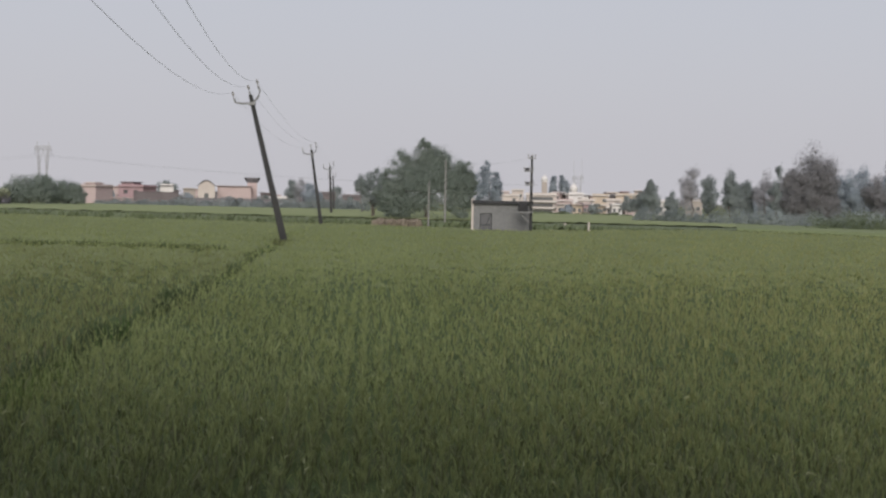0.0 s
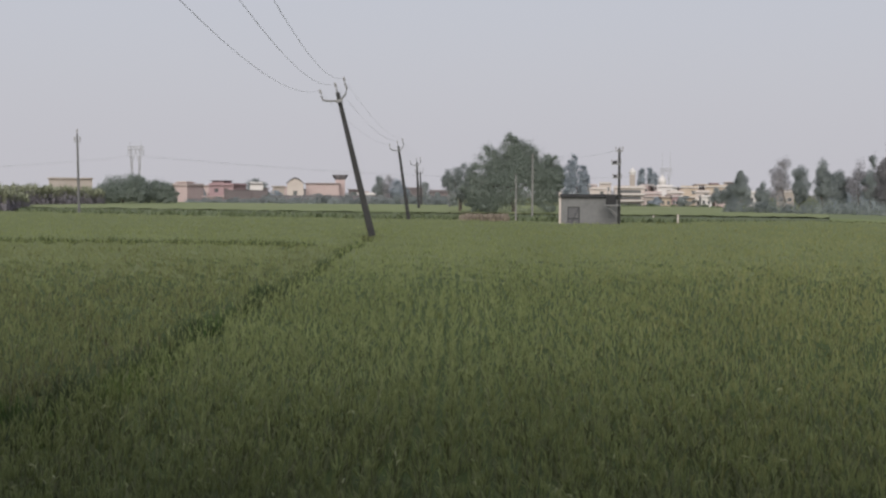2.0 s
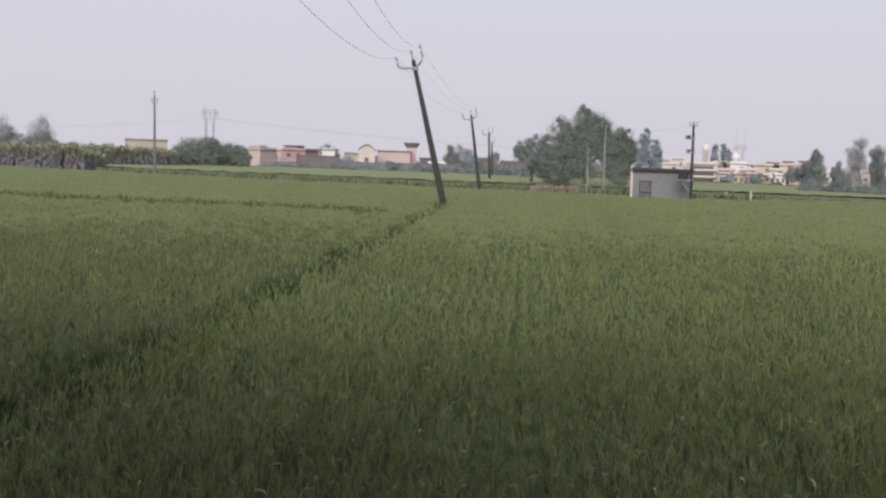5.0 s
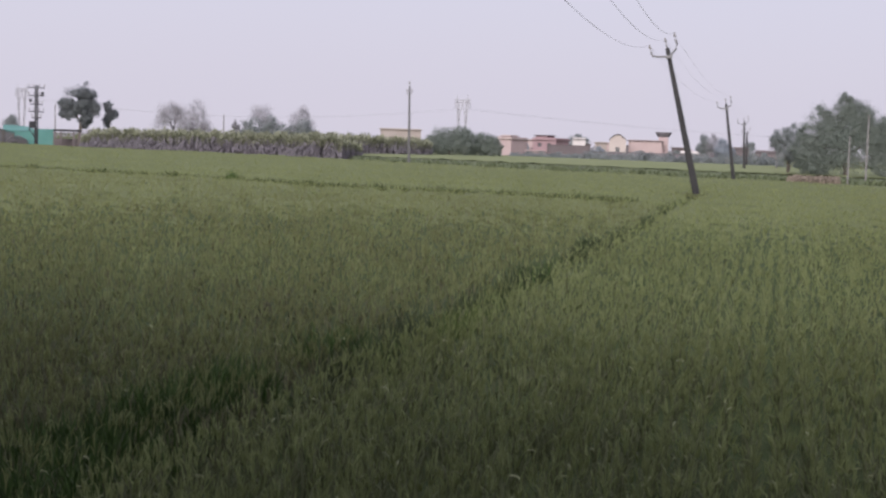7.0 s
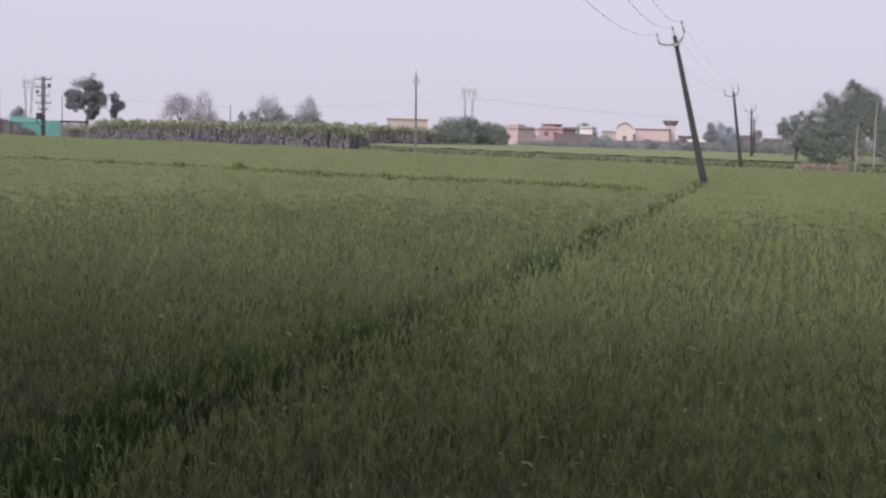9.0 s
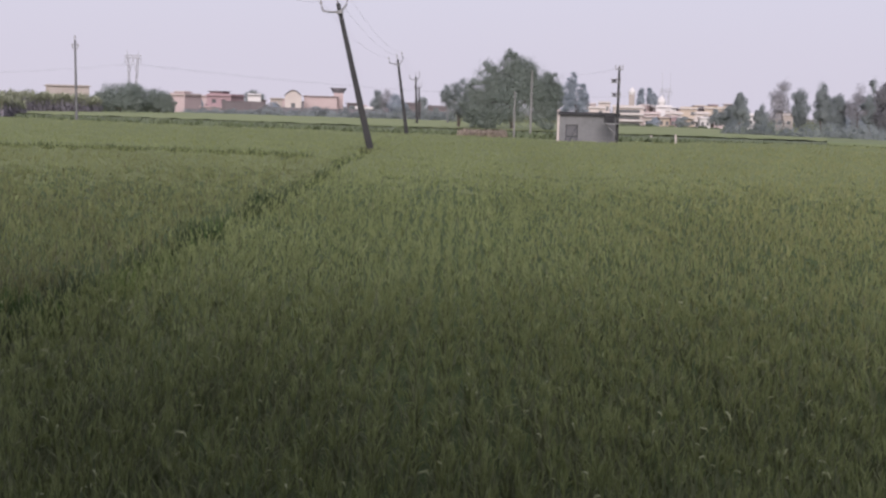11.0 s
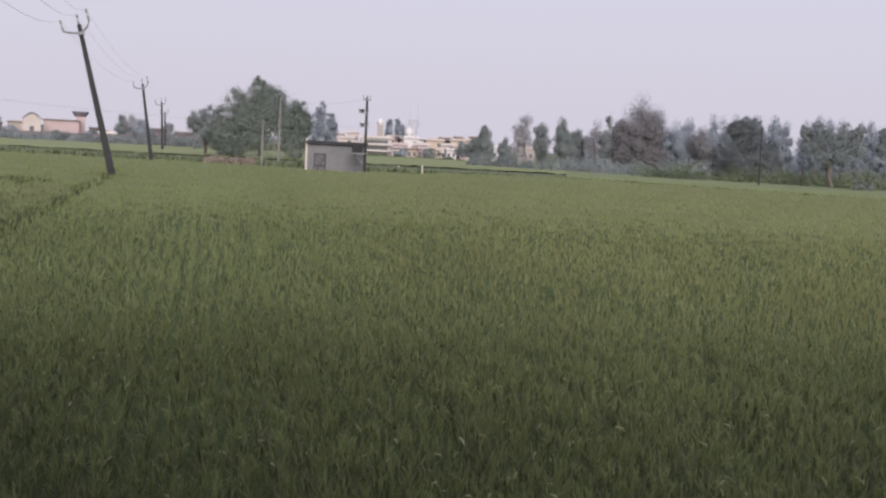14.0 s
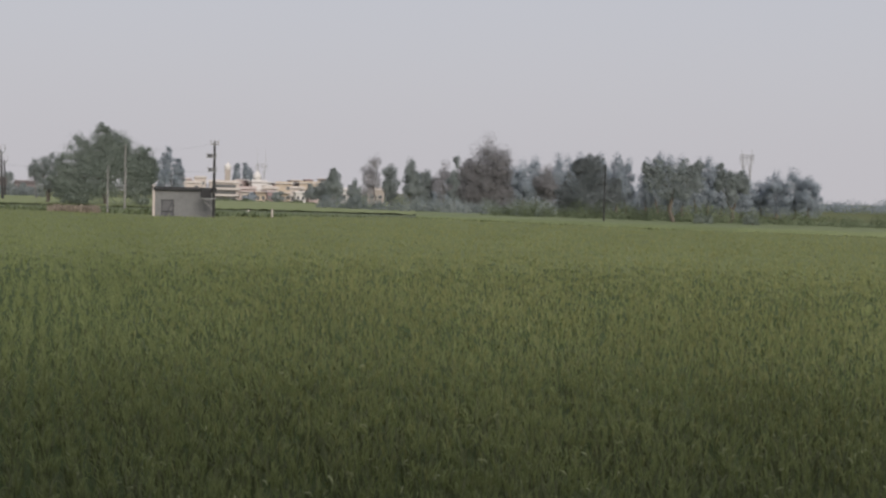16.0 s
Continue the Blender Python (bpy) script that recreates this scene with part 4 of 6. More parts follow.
lobed_tree("slender_tree", 34.0, 325, [(33.95, 2.5, 1.95, 0.47), (34.05, 2.15, 1.7, 0.39), (33.85, 1.75, 1.1, 0.47), (33.7, 1.25, 0.0, 0.78)], "slender tree with a small top crown", M_TREE_GREY, 620)
lobed_tree("farm_tree", 33.7, 305, [(33.6, 1.15, 0.0, 1.04), (33.9, 0.8, -0.45, 1.30), (33.3, 0.9, -0.3, 1.04)], "hazy green tree beside the dark bush", M_TREE_GREY, 1100)
bare_tree("bare_tree", 32.75, 300, 1.98, 0.65, "bare pale tree with forked limbs", 1700, 0.4)
bare_tree("bare_tree", 33.2, 302, 1.85, 0.55, "bare pale leaning tree beside its neighbour", 1100, 0.4)
lobed_tree("dark_bush", 32.65, 255, [(32.6, 1.12, -0.2, 1.30), (32.2, 1.0, -0.1, 0.78), (33.0, 0.9, -0.4, 1.04), (32.6, 0.4, -0.6, 1.30)], "dark green bushy tree by the straw heap", M_TREE_SLATE, 1700)
lobed_tree("small_bush", 29.75, 234, [(29.95, -0.22, -0.7, 0.45), (29.65, -0.12, -0.7, 0.5), (29.45, -0.3, -0.7, 0.35)], "small hazy brown bush before the turquoise shed", M_TREE_BROWN, 420)
lobed_tree("farm_tree", 31.4, 300, [(31.2, 1.15, 0.2, 0.65), (31.55, 1.05, 0.1, 0.78), (31.4, 0.7, -0.2, 1.17)], "round dark green tree behind the straw heap", M_TREE, 900)
tree("farm_tree", 29.85, 300, 0.62, 0.95, "small green tree behind the turquoise wall", M_TREE_GREY, 9, 1200, 0.1)
lobed_tree("big_farm_tree", 27.3, 285, [(27.3, 1.95, 1.3, 1.30), (27.0, 1.85, 1.2, 0.91), (27.8, 1.5, 0.85, 0.85), (26.75, 1.4, 0.75, 0.78), (27.6, 1.1, 0.5, 0.78), (27.0, 1.0, 0.3, 0.72), (27.9, 0.9, 0.55, 0.52), (27.3, 1.4, 0.7, 1.0), (27.1, 0.75, 0.1, 0.5)], "broad dark tree with a rounded crown and bare trunk", M_TREE_SLATE, 1300, core=0.75, thick=0.3, fill=5)
lobed_tree("farm_tree", 26.1, 290, [(26.15, 1.42, 0.8, 0.5), (25.95, 1.05, 0.5, 0.5), (26.2, 0.8, 0.2, 0.5)], "small dark tree beside the cane field", M_TREE_SLATE, 600, thick=0.2, fill=3)
bare_tree("bare_tree", 22.4, 300, 1.7, 1.75, "bare grey tree with dark curving limbs behind the cane", 5200, 0.12, 0.2, thick=2.1, domes=7)
bare_tree("bare_tree", 23.4, 302, 1.52, 1.55, "bare grey tree leaning beside its neighbour", 4000, 0.12, 0.25, thick=1.9, domes=7)
lobed_tree("round_tree", 20.1, 320, [(20.5, 0.85, -0.3, 0.8), (20.15, 1.0, -0.2, 0.9), (19.6, 1.15, -0.2, 1.1), (19.0, 0.8, -0.4, 1.0), (20.4, 0.3, -0.5, 0.9)], "hazy grey-green tree behind the cane", M_TREE_GREY, 1100)
lobed_tree("round_tree", 18.25, 322, [(18.1, 1.05, -0.1, 1.0), (18.5, 0.8, -0.3, 0.9), (17.9, 0.7, -0.4, 0.8)], "low hazy grey tree behind the cane", M_TREE_GREY, 1100)
bare_tree("thin_tree", 19.75, 325, 1.55, 1.4, "hazy grey tree with thin twigs", 2600, 0.1)
bare_tree("thin_tree", 18.2, 325, 1.5, 1.25, "grey thin-twigged tree behind the cane", 2400, 0.1)
lobed_tree("round_bush", 11.9, 235, [(11.95, 0.93, -0.7, 1.7), (11.6, 0.92, -0.7, 1.5), (12.45, 0.74, -0.7, 1.3), (11.2, 0.78, -0.7, 1.2), (12.9, 0.3, -0.7, 0.8)], "wide dark rounded bush by the village", M_TREE, 2100)
lobed_tree("round_bush", 10.5, 238, [(10.95, 0.74, -0.7, 1.4), (10.4, 0.68, -0.6, 1.2), (10.15, 0.58, -0.6, 0.9), (9.9, 0.3, -0.5, 0.6)], "dark rounded bush joined to its neighbour", M_TREE, 2100)
tree("village_tree", 1.25, 340, 0.75, 0.9, "hazy grey tree among the village houses", M_TREE_GREY, 8, 1400, 0.1)
bare_tree("village_tree", 0.9, 338, 0.85, 0.7, "thin bare tree among the village houses", 1300)
tree("village_tree", 0.45, 330, 0.6, 1.1, "dark hazy tree among the village houses", M_TREE_BLUE, 8, 1700, 0.05)
tree("village_tree", 6.45, 380, 0.62, 0.85, "hazy tree behind the pink house", M_TREE_GREY, 10, 1200, 0.2)
tree("village_tree", 8.75, 330, 0.22, 0.7, "hazy tree between two village houses", M_TREE_BLUE, 8, 1100, 0.05)
tree("village_tree", 5.6, 320, 0.12, 0.8, "hazy low tree beside the gabled house", M_TREE_BLUE, 8, 1000, 0.05)
tree("village_tree", -0.7, 360, 0.5, 0.9, "hazy tree among the village houses", M_TREE_GREY, 8, 1200, 0.05)
lobed_tree("temple_tree", -9.87, 420, [(-9.87, 1.22, 0.4, 0.36), (-9.85, 0.8, 0.2, 0.42)], "dark upright tree beside the white dome", M_TREE_BLUE, 700)
lobed_tree("temple_tree", -10.25, 420, [(-10.2, 1.2, 0.4, 0.36), (-10.4, 0.95, 0.3, 0.36), (-10.3, 0.7, 0.2, 0.5)], "dark upright tree beside the water tower", M_TREE_BLUE, 700)
tree("village_tree", -10.45, 262, -0.12, 0.6, "small hazy tree before the pink house", M_TREE_BLUE, 7, 900, 0.05)
tree("village_tree", -11.6, 250, -0.05, 0.8, "low green tree before the yellow houses", M_TREE_GREY, 7, 900, 0.05)
tree("village_tree", -13.0, 260, 0.3, 0.7, "grey-green tree before the yellow houses", M_TREE_GREY, 7, 1000, 0.05)
for b, top in ((20.95, 0.75), (20.55, 0.6)):
    tree("distant_tree", b, 620, top, 0.42, "faint distant tree behind the cane", M_TREE_PALE, 8, 700, 0.05)
scrub("village_scrub", 9.3, -2.0, 262, 262, -0.08, "low grey-green bushes along the village edge", M_TREE_GREY, 44, 110)
scrub("village_scrub_right", -8.9, -14.0, 235, 235, -0.42, "low pale green bushes before the houses", M_SCRUB, 26, 110)
scrub("farm_thicket", 39, 35.3, 390, 350, 0.9, "hazy grey-green thicket under the tall farm trees", M_TREE_GREY, 16, 200)
scrub("farm_thicket_beside", 34.9, 33.3, 335, 290, 0.6, "hazy green thicket beside the dark bush", M_TREE_GREY, 8, 200)
scrub("farm_scrub", 40, 32, 395, 262, -0.12, "low dark bushes under the farm trees", M_TREE_GREY, 30, 120)


# ---- sugar cane ----
def cane(name, outline, label):
    """A stand of cane: stalks below, arching leaves above."""
    xs, ys, hs = [], [], []
    for (a0, d0, h0), (a1, d1, h1) in zip(outline, outline[1:]):
        n = int(abs(a1 - a0) * 350)
        s = rng.uniform(0, 1, n)
        deep = rng.uniform(0, 1, n) ** 1.6
        a, d = a0 + (a1 - a0) * s, d0 + (d1 - d0) * s + 16 * deep
        xs.append(-d * np.sin(np.radians(a)))
        ys.append(d * np.cos(np.radians(a)))
        hs.append((h0 + (h1 - h0) * s) * (1 + 0.05 * np.sin(a * 9) + 0.04 * np.sin(a * 23)) * rng.uniform(0.8, 1.1, n))
    x, y, h = np.concatenate(xs), np.concatenate(ys), np.concatenate(hs)
    n = len(x)
    V, F, MI, base = [], [], [], 0
    w = 0.035
    tilt = rng.normal(0, 0.05, (n, 2))
    ang = rng.uniform(0, np.pi, n)
    c, s = np.cos(ang) * w, np.sin(ang) * w
    top = h * 0.72
    v = np.stack([np.stack([x - c, y - s, 0 * x], -1), np.stack([x + c, y + s, 0 * x], -1),
                  np.stack([x + c + tilt[:, 0] * top, y + s + tilt[:, 1] * top, top], -1), np.stack([x - c + tilt[:, 0] * top, y - s + tilt[:, 1] * top, top], -1)], 1)
    i = np.arange(n)[:, None] * 4
    f = np.concatenate([i + [[0, 1, 2]], i + [[0, 2, 3]]])
    V.append(v.reshape(-1, 3)); F.append(f); MI.append(np.zeros(len(f)))
    base = n * 4
    for k in range(12):
        ang = rng.uniform(0, 2 * np.pi, n)
        at = h * (rng.uniform(0.5, 0.85, n) if k > 6 else rng.uniform(0.1, 0.72, n))
        ln_ = rng.uniform(0.7, 1.25, n)
        lw = 0.13 if k > 6 else 0.17
        c, s = np.cos(ang), np.sin(ang)
        q = np.empty((n, 5, 3))
        for j, (u, half) in enumerate(((0, 1), (0.55, 1), (1, 0))):
            px, py = x + tilt[:, 0] * at + c * ln_ * u * u * 0.6, y + tilt[:, 1] * at + s * ln_ * u * u * 0.6
            pz = np.minimum(at + ln_ * (0.9 * u - 0.45 * u * u), h * 1.15) if k > 6 else np.maximum(0.02, at + ln_ * (0.3 * u - 0.9 * u * u))
            for m_, side in enumerate((-1, 1) if half else (0,)):
                q[:, 2 * j + m_] = np.stack([px - side * s * lw / 2, py + side * c * lw / 2, pz], -1)
        f = (np.arange(n)[:, None, None] * 5 + np.array([(0, 1, 3), (0, 3, 2), (2, 3, 4)])[None] + base).reshape(-1, 3)
        V.append(q.reshape(-1, 3)); F.append(f); MI.append(np.full(len(f), 1 if k > 6 else 2))
        base += n * 5
    ob = new(name, raw_mesh(name, np.concatenate(V), np.concatenate(F), [M_CANE, M_CANELEAF, M_CANEDRY], np.concatenate(MI)))
    return tagged(ob, label, "sugar cane", kind="stuff")


M_CANE = material("cane_stalk", [(0.1815, 0.165, 0.1898), (0.2145, 0.198, 0.2219), (0.253, 0.2365, 0.2553)], 0.6, 0.8, 0, island=0.1, thin=0.3)
M_CANELEAF = material("cane_leaf", [(0.252, 0.2728, 0.1886), (0.306, 0.3212, 0.2255), (0.36, 0.3696, 0.2706)], 0.3, 0.7, 0, island=0.2, thin=0.4)
M_CANEDRY = material("cane_dry_leaf", [(0.2675, 0.246, 0.2813), (0.3036, 0.2856, 0.3169), (0.347, 0.3295, 0.3587)], 0.4, 0.85, 0, island=0.1, thin=0.5)
cane("sugar_cane", [(27.2, 204, 2.2), (26.7, 200, 3.5), (24.5, 192, 3.7), (21.7, 184, 3.7), (17.6, 171, 3.75), (16.5, 171, 3.4), (15.7, 180, 2.4)], "tall green sugar cane with dry purplish stalks")
cane("sugar_cane_beyond", [(18.0, 205, 4.2), (15.5, 210, 4.0), (13.3, 220, 3.7), (12.7, 226, 3.4)], "hazy green sugar cane by the beige house")


# ---- buildings ----
def house(name, b0, b1, away, top, mat, label, floors=1, base=0.0, windows=(), deep=7.0, slab=M_WHITE, parapet=0.5, group="village houses", turn=0.0):
    """A flat-roofed house whose front looks to the field: walls with openings let into them, roof slab, parapet, bands."""
    bm = (b0 + b1) / 2
    w = abs(b1 - b0) * radians(1) * away
    h = height_at(top, away) - base
    ob = thing(name, facing(bm, away, base, turn), label, "house", group)
    wall_h = h - parapet
    fh = wall_h / floors
    holes = sorted([(u * w - w / 2, v * fh, s, q) for u, v, s, q in windows])
    # front wall as piers and panels round the openings, 0.3 thick
    sh = Shape()
    sh.box(-w / 2, 0.3, 0, w / 2, deep, wall_h)
    cuts = sorted({-w / 2, w / 2, *[c for x, z, s, q in holes for c in (max(-w / 2, x - s / 2), min(w / 2, x + s / 2))]})
    for x0, x1 in zip(cuts, cuts[1:]):
        if x1 - x0 < 0.02:
            continue
        spans = sorted((z - q / 2, z + q / 2) for x, z, s, q in holes if x - s / 2 < (x0 + x1) / 2 < x + s / 2)
        z = 0.0
        for lo, hi in spans + [(wall_h, wall_h)]:
            if lo - z > 0.02:
                sh.box(x0, 0, z, x1, 0.298, lo)
            z = max(z, hi)
    part("wall", sh, mat, ob)
    part("roof", Shape().box(-w / 2 - 0.35, -0.45, wall_h + 0.002, w / 2 + 0.35, deep + 0.3, wall_h + 0.16), slab, ob)
    sh = Shape()
    sh.box(-w / 2, 0, wall_h + 0.162, w / 2, 0.2, h)
    sh.box(-w / 2, 0.202, wall_h + 0.162, -w / 2 + 0.2, deep, h)
    sh.box(w / 2 - 0.2, 0.202, wall_h + 0.162, w / 2, deep, h)
    part("parapet", sh, mat, ob)
    for k in range(1, floors):
        part("balcony_slab", Shape().box(-w / 2 - 0.2, -0.9, k * fh - 0.1, w / 2 + 0.2, -0.003, k * fh + 0.08), slab, ob)
    for x, z, s, q in holes:
        win = part("window", Shape().box(x - s / 2 + 0.06, 0.2, z - q / 2 + 0.06, x + s / 2 - 0.06, 0.24, z + q / 2 - 0.06), M_GLASS, ob)
        fr = Shape()
        fr.box(x - s / 2, 0.15, z - q / 2, x - s / 2 + 0.06, 0.25, z + q / 2)
        fr.box(x + s / 2 - 0.06, 0.15, z - q / 2, x + s / 2, 0.25, z + q / 2)
        fr.box(x - s / 2 + 0.06, 0.15, z + q / 2 - 0.06, x + s / 2 - 0.06, 0.25, z + q / 2)
        part("frame", fr, slab, win)
    return ob


def wins(n, floors, s=1.1, q=1.3, skip=()):
    return [((i + 0.5) / n, k + 0.5, s, q) for k in range(floors) for i in range(n) if (i, k) not in skip]


house("beige_house", 14.86, 13.14, 300, 0.6, M_BEIGE, "beige flat-roofed house behind the cane", 1, slab=M_BEIGE, parapet=0.3)
house("salmon_house", 9.95, 9.25, 285, 0.38, M_SALMON, "salmon and cream flat-roofed village house", 1, slab=M_CREAM, turn=-30, parapet=0.4)
house("roof_room", 9.75, 9.3, 288, 0.47, M_CREAM, "small cream roof room over the salmon house", 1, deep=3, parapet=0.3, slab=M_SALMON, turn=-30)
house("pink_house", 8.45, 7.35, 300, 0.40, M_PINK, "pink two-storey village house", 2, slab=M_PINK, turn=-25, windows=[(0.3, 1.5, 1.0, 0.9), (0.7, 1.5, 1.0, 0.9)])
house("roof_room", 8.3, 7.75, 303, 0.52, M_PINK, "small pink roof room over the pink house", 1, deep=4, parapet=0.2, slab=M_GREYWALL, turn=-25)
house("pink_outbuilding", 8.65, 7.75, 280, -0.14, M_SALMON, "low pale pink outbuilding before the pink house", 1, slab=M_SALMON, parapet=0.2, deep=4)
house("pale_house", 6.7, 6.15, 350, 0.45, M_WHITE, "pale grey house behind the brick wall", 1, slab=M_GREYWALL, deep=5)
house("pale_house", 5.75, 5.25, 340, 0.3, M_BEIGE, "low pale beige village house", 1, slab=M_BEIGE, parapet=0.3)
house("long_house", 4.35, 2.95, 340, 0.43, M_SALMON, "long pale salmon village house with a red band", 1, slab=M_BRICK, parapet=0.25)
house("white_house", 2.2, 1.45, 330, 0.02, M_WHITE, "low white village house", 1, slab=M_WHITE)
house("brick_house", 0.1, -0.6, 330, 0.25, M_BRICK, "dull brick village house", 1, windows=wins(2, 1), slab=M_GREYWALL)
house("brick_house", -0.9, -1.75, 320, 0.15, M_BRICK, "dull brick house beside the grove", 1, windows=wins(2, 1), slab=M_GREYWALL)


pick = random.Random(9)
for i in range(11):
    b = 8.9 - 9.4 * (i + pick.uniform(0.15, 0.85)) / 11
    m, word = ((M_SALMON, "salmon-washed"), (M_GREYWALL, "grey plastered"), (M_BEIGE, "dull beige"), (M_BRICK, "unplastered brick"))[i % 4]
    w = pick.uniform(0.3, 0.6)
    house("village_house", b + w / 2, b - w / 2, pick.uniform(345, 400), pick.uniform(0.05, 0.36), m, "small " + word + " flat-roofed village house", 1, windows=wins(2, 1, 0.8, 0.9), slab=m, deep=5, turn=pick.uniform(-25, 25), parapet=0.3)
for b, d, top, w in ((7.1, 335, 0.1, 0.6), (3.9, 318, -0.02, 0.9), (2.35, 322, 0.05, 0.7), (-1.3, 300, 0.05, 0.6)):
    tree("village_tree", b, d, top, w, "low hazy tree beside a village wall", M_TREE_GREY, 9, 1000, 0.05)


def gabled_house(b0, b1, away, eave, ridge, label):
    """A cream house whose gable end looks to the field under a dark curved roof."""
    w = abs(b1 - b0) * radians(1) * away
    z0, z1 = height_at(eave, away), height_at(ridge, away)
    ob = thing("gabled_house", facing((b0 + b1) / 2, away), label, "house", "village houses")
    arc = [(-w / 2 + w * i / 8, z0 + (z1 - z0) * math.sin(math.pi * i / 8)) for i in range(9)]
    front = [(-w / 2, 0)] + arc + [(w / 2, 0)]
    n = len(front)
    part("wall", Shape().add([(x, 0, z) for x, z in front] + [(x, 7, z) for x, z in front], [tuple(range(n)), tuple(range(n, 2 * n))[::-1], (0, n, n + 1, 1), (n - 2, 2 * n - 2, 2 * n - 1, n - 1)]), M_CREAM, ob)
    roof = [(x * 1.08, z + 0.05) for x, z in arc]
    vs = [(x, y, z + t) for t in (0, 0.18) for y in (-0.4, 7.2) for x, z in roof]
    fs = []
    for i in range(8):
        fs += [(i, 9 + i, 10 + i, i + 1), (18 + i, 19 + i, 28 + i, 27 + i), (i, i + 1, 19 + i, 18 + i), (9 + i, 27 + i, 28 + i, 10 + i)]
    part("roof", Shape().add(vs, fs), M_GREYWALL, ob, "dark curved sheet roof")
    part("window", Shape().box(-0.5, -0.03, z0 * 0.45, 0.5, -0.002, z0 * 0.45 + 1.1), M_GLASS, ob)


gabled_house(5.15, 4.45, 330, 0.38, 0.62, "cream village house with a dark rounded roof")


def roof_tank(bearing, away, foot, top, width, label):
    """A flared water tank on a square stem, on a roof."""
    ob = thing("roof_tank", facing(bearing, away), label, "water tank")
    z0, z1, w = height_at(foot, away), height_at(top, away), away * radians(width)
    part("stem", Shape().box(-w * 0.33, -w * 0.33, 0, w * 0.33, w * 0.33, z0 + (z1 - z0) * 0.5), M_SALMON, ob)
    part("tank", Shape().lathe([(w * 0.35, z0 + (z1 - z0) * 0.5), (w * 0.52, z1 - (z1 - z0) * 0.15), (w * 0.55, z1)], 8), M_GREYWALL, ob)


roof_tank(2.9, 348, 0.35, 0.78, 0.62, "grey flared water tank on a stem over the roofs")


def wall_run(name, b0, b1, d0, d1, top, mat, label):
    """A boundary wall with piers and a coping."""
    (x0, y0), (x1, y1) = spot(b0, d0), spot(b1, d1)
    length = math.hypot(x1 - x0, y1 - y0)
    ob = thing(name, pose(x0, y0, 0, 0, 0, math.degrees(math.atan2(y1 - y0, x1 - x0))), label, "wall")
    h = height_at(top, (d0 + d1) / 2)
    part("wall", Shape().box(0, 0, 0, length, 0.25, h - 0.1), mat, ob)
    part("coping", Shape().box(-0.05, -0.06, h - 0.098, length + 0.05, 0.31, h, 0.03), mat, ob)
    for i in range(int(length / 6) + 1):
        part("pier", Shape().box(i * 6, -0.12, 0, i * 6 + 0.35, -0.003, h + 0.1), mat, ob)


wall_run("brick_wall", 7.75, 6.05, 278, 282, 0.12, M_BRICK, "dull brick boundary wall beside the pink house")
wall_run("boundary_wall", 6.0, 0.9, 287, 280, -0.1, M_GREYWALL, "grey boundary wall before the village houses")

# the town to the right
house("white_building", -8.7, -9.98, 290, 0.36, M_CREAM, "white and cream building of open storeys", 3, windows=[(0.5, k + 0.45, 5.2, 0.75) for k in range(3)], slab=M_WHITE, group="town houses")
TOWN = [(-10.0, -10.7, 300, 0.12, M_SALMON, "brick-pink flat-roofed town house", 1), (-10.5, -11.15, 310, 0.40, M_WHITE, "white town house with a flat roof", 2), (-10.9, -11.6, 300, 0.15, M_CREAM, "cream-washed flat-roofed town house", 2),
        (-11.5, -12.2, 320, 0.36, M_YELLOW, "pale yellow flat-roofed town house", 2), (-12.1, -12.7, 300, 0.18, M_CREAM, "cream town house with dark openings", 2), (-12.5, -13.35, 315, 0.40, M_YELLOW, "tall yellow flat-roofed town house", 2),
        (-13.2, -13.9, 300, 0.1, M_CREAM, "low cream flat-roofed town house", 1), (-14.2, -14.9, 320, 0.15, M_WHITE, "white town house behind the trees", 1), (-15.4, -16.1, 320, 0.2, M_BEIGE, "dull beige town house behind thin trees", 1), (-7.6, -8.4, 330, 0.30, M_CREAM, "pale town house behind the pump house", 2)]
for b0, b1, d, top, m, lab, fl in TOWN:
    house("town_house", b0, b1, d, top, m, lab, fl, windows=wins(2, fl, 1.0, 0.9, skip=((0, 1),)), slab=M_WHITE, group="town houses")


KINDS = ((M_SALMON, "salmon-washed"), (M_CREAM, "cream-washed"), (M_BRICK, "dull red brick"), (M_YELLOW, "pale yellow"), (M_WHITE, "whitewashed"), (M_PINK, "haze-dulled pink"))
pick = random.Random(4)
for i in range(15):
    b = -9.9 - 3.9 * (i + pick.uniform(0.1, 0.9)) / 15
    m, word = KINDS[i % 6]
    w = pick.uniform(0.28, 0.5)
    d = pick.choice((288, 338, 352))
    house("town_house", b + w / 2, b - w / 2, d, pick.uniform(-0.12, 0.08) if d == 288 else pick.uniform(0.3, 0.55), m, "small " + word + " flat-roofed town house", 1 if d == 288 else 2, windows=wins(2, 1 if d == 288 else 2, 0.7, 0.9), slab=pick.choice((M_WHITE, M_BRICK, M_GREYWALL)), deep=5, group="town houses", turn=pick.uniform(-20, 20), parapet=0.35)
for b, w, top, m, word in ((-7.75, 0.5, 0.42, M_SALMON, "salmon-washed"), (-8.35, 0.5, 0.5, M_CREAM, "cream-washed")):
    house("town_house", b + w / 2, b - w / 2, 345, top, m, "small " + word + " town house behind the pump house", 2, windows=wins(2, 2, 0.7, 0.9), slab=M_WHITE, deep=5, group="town houses", parapet=0.35)


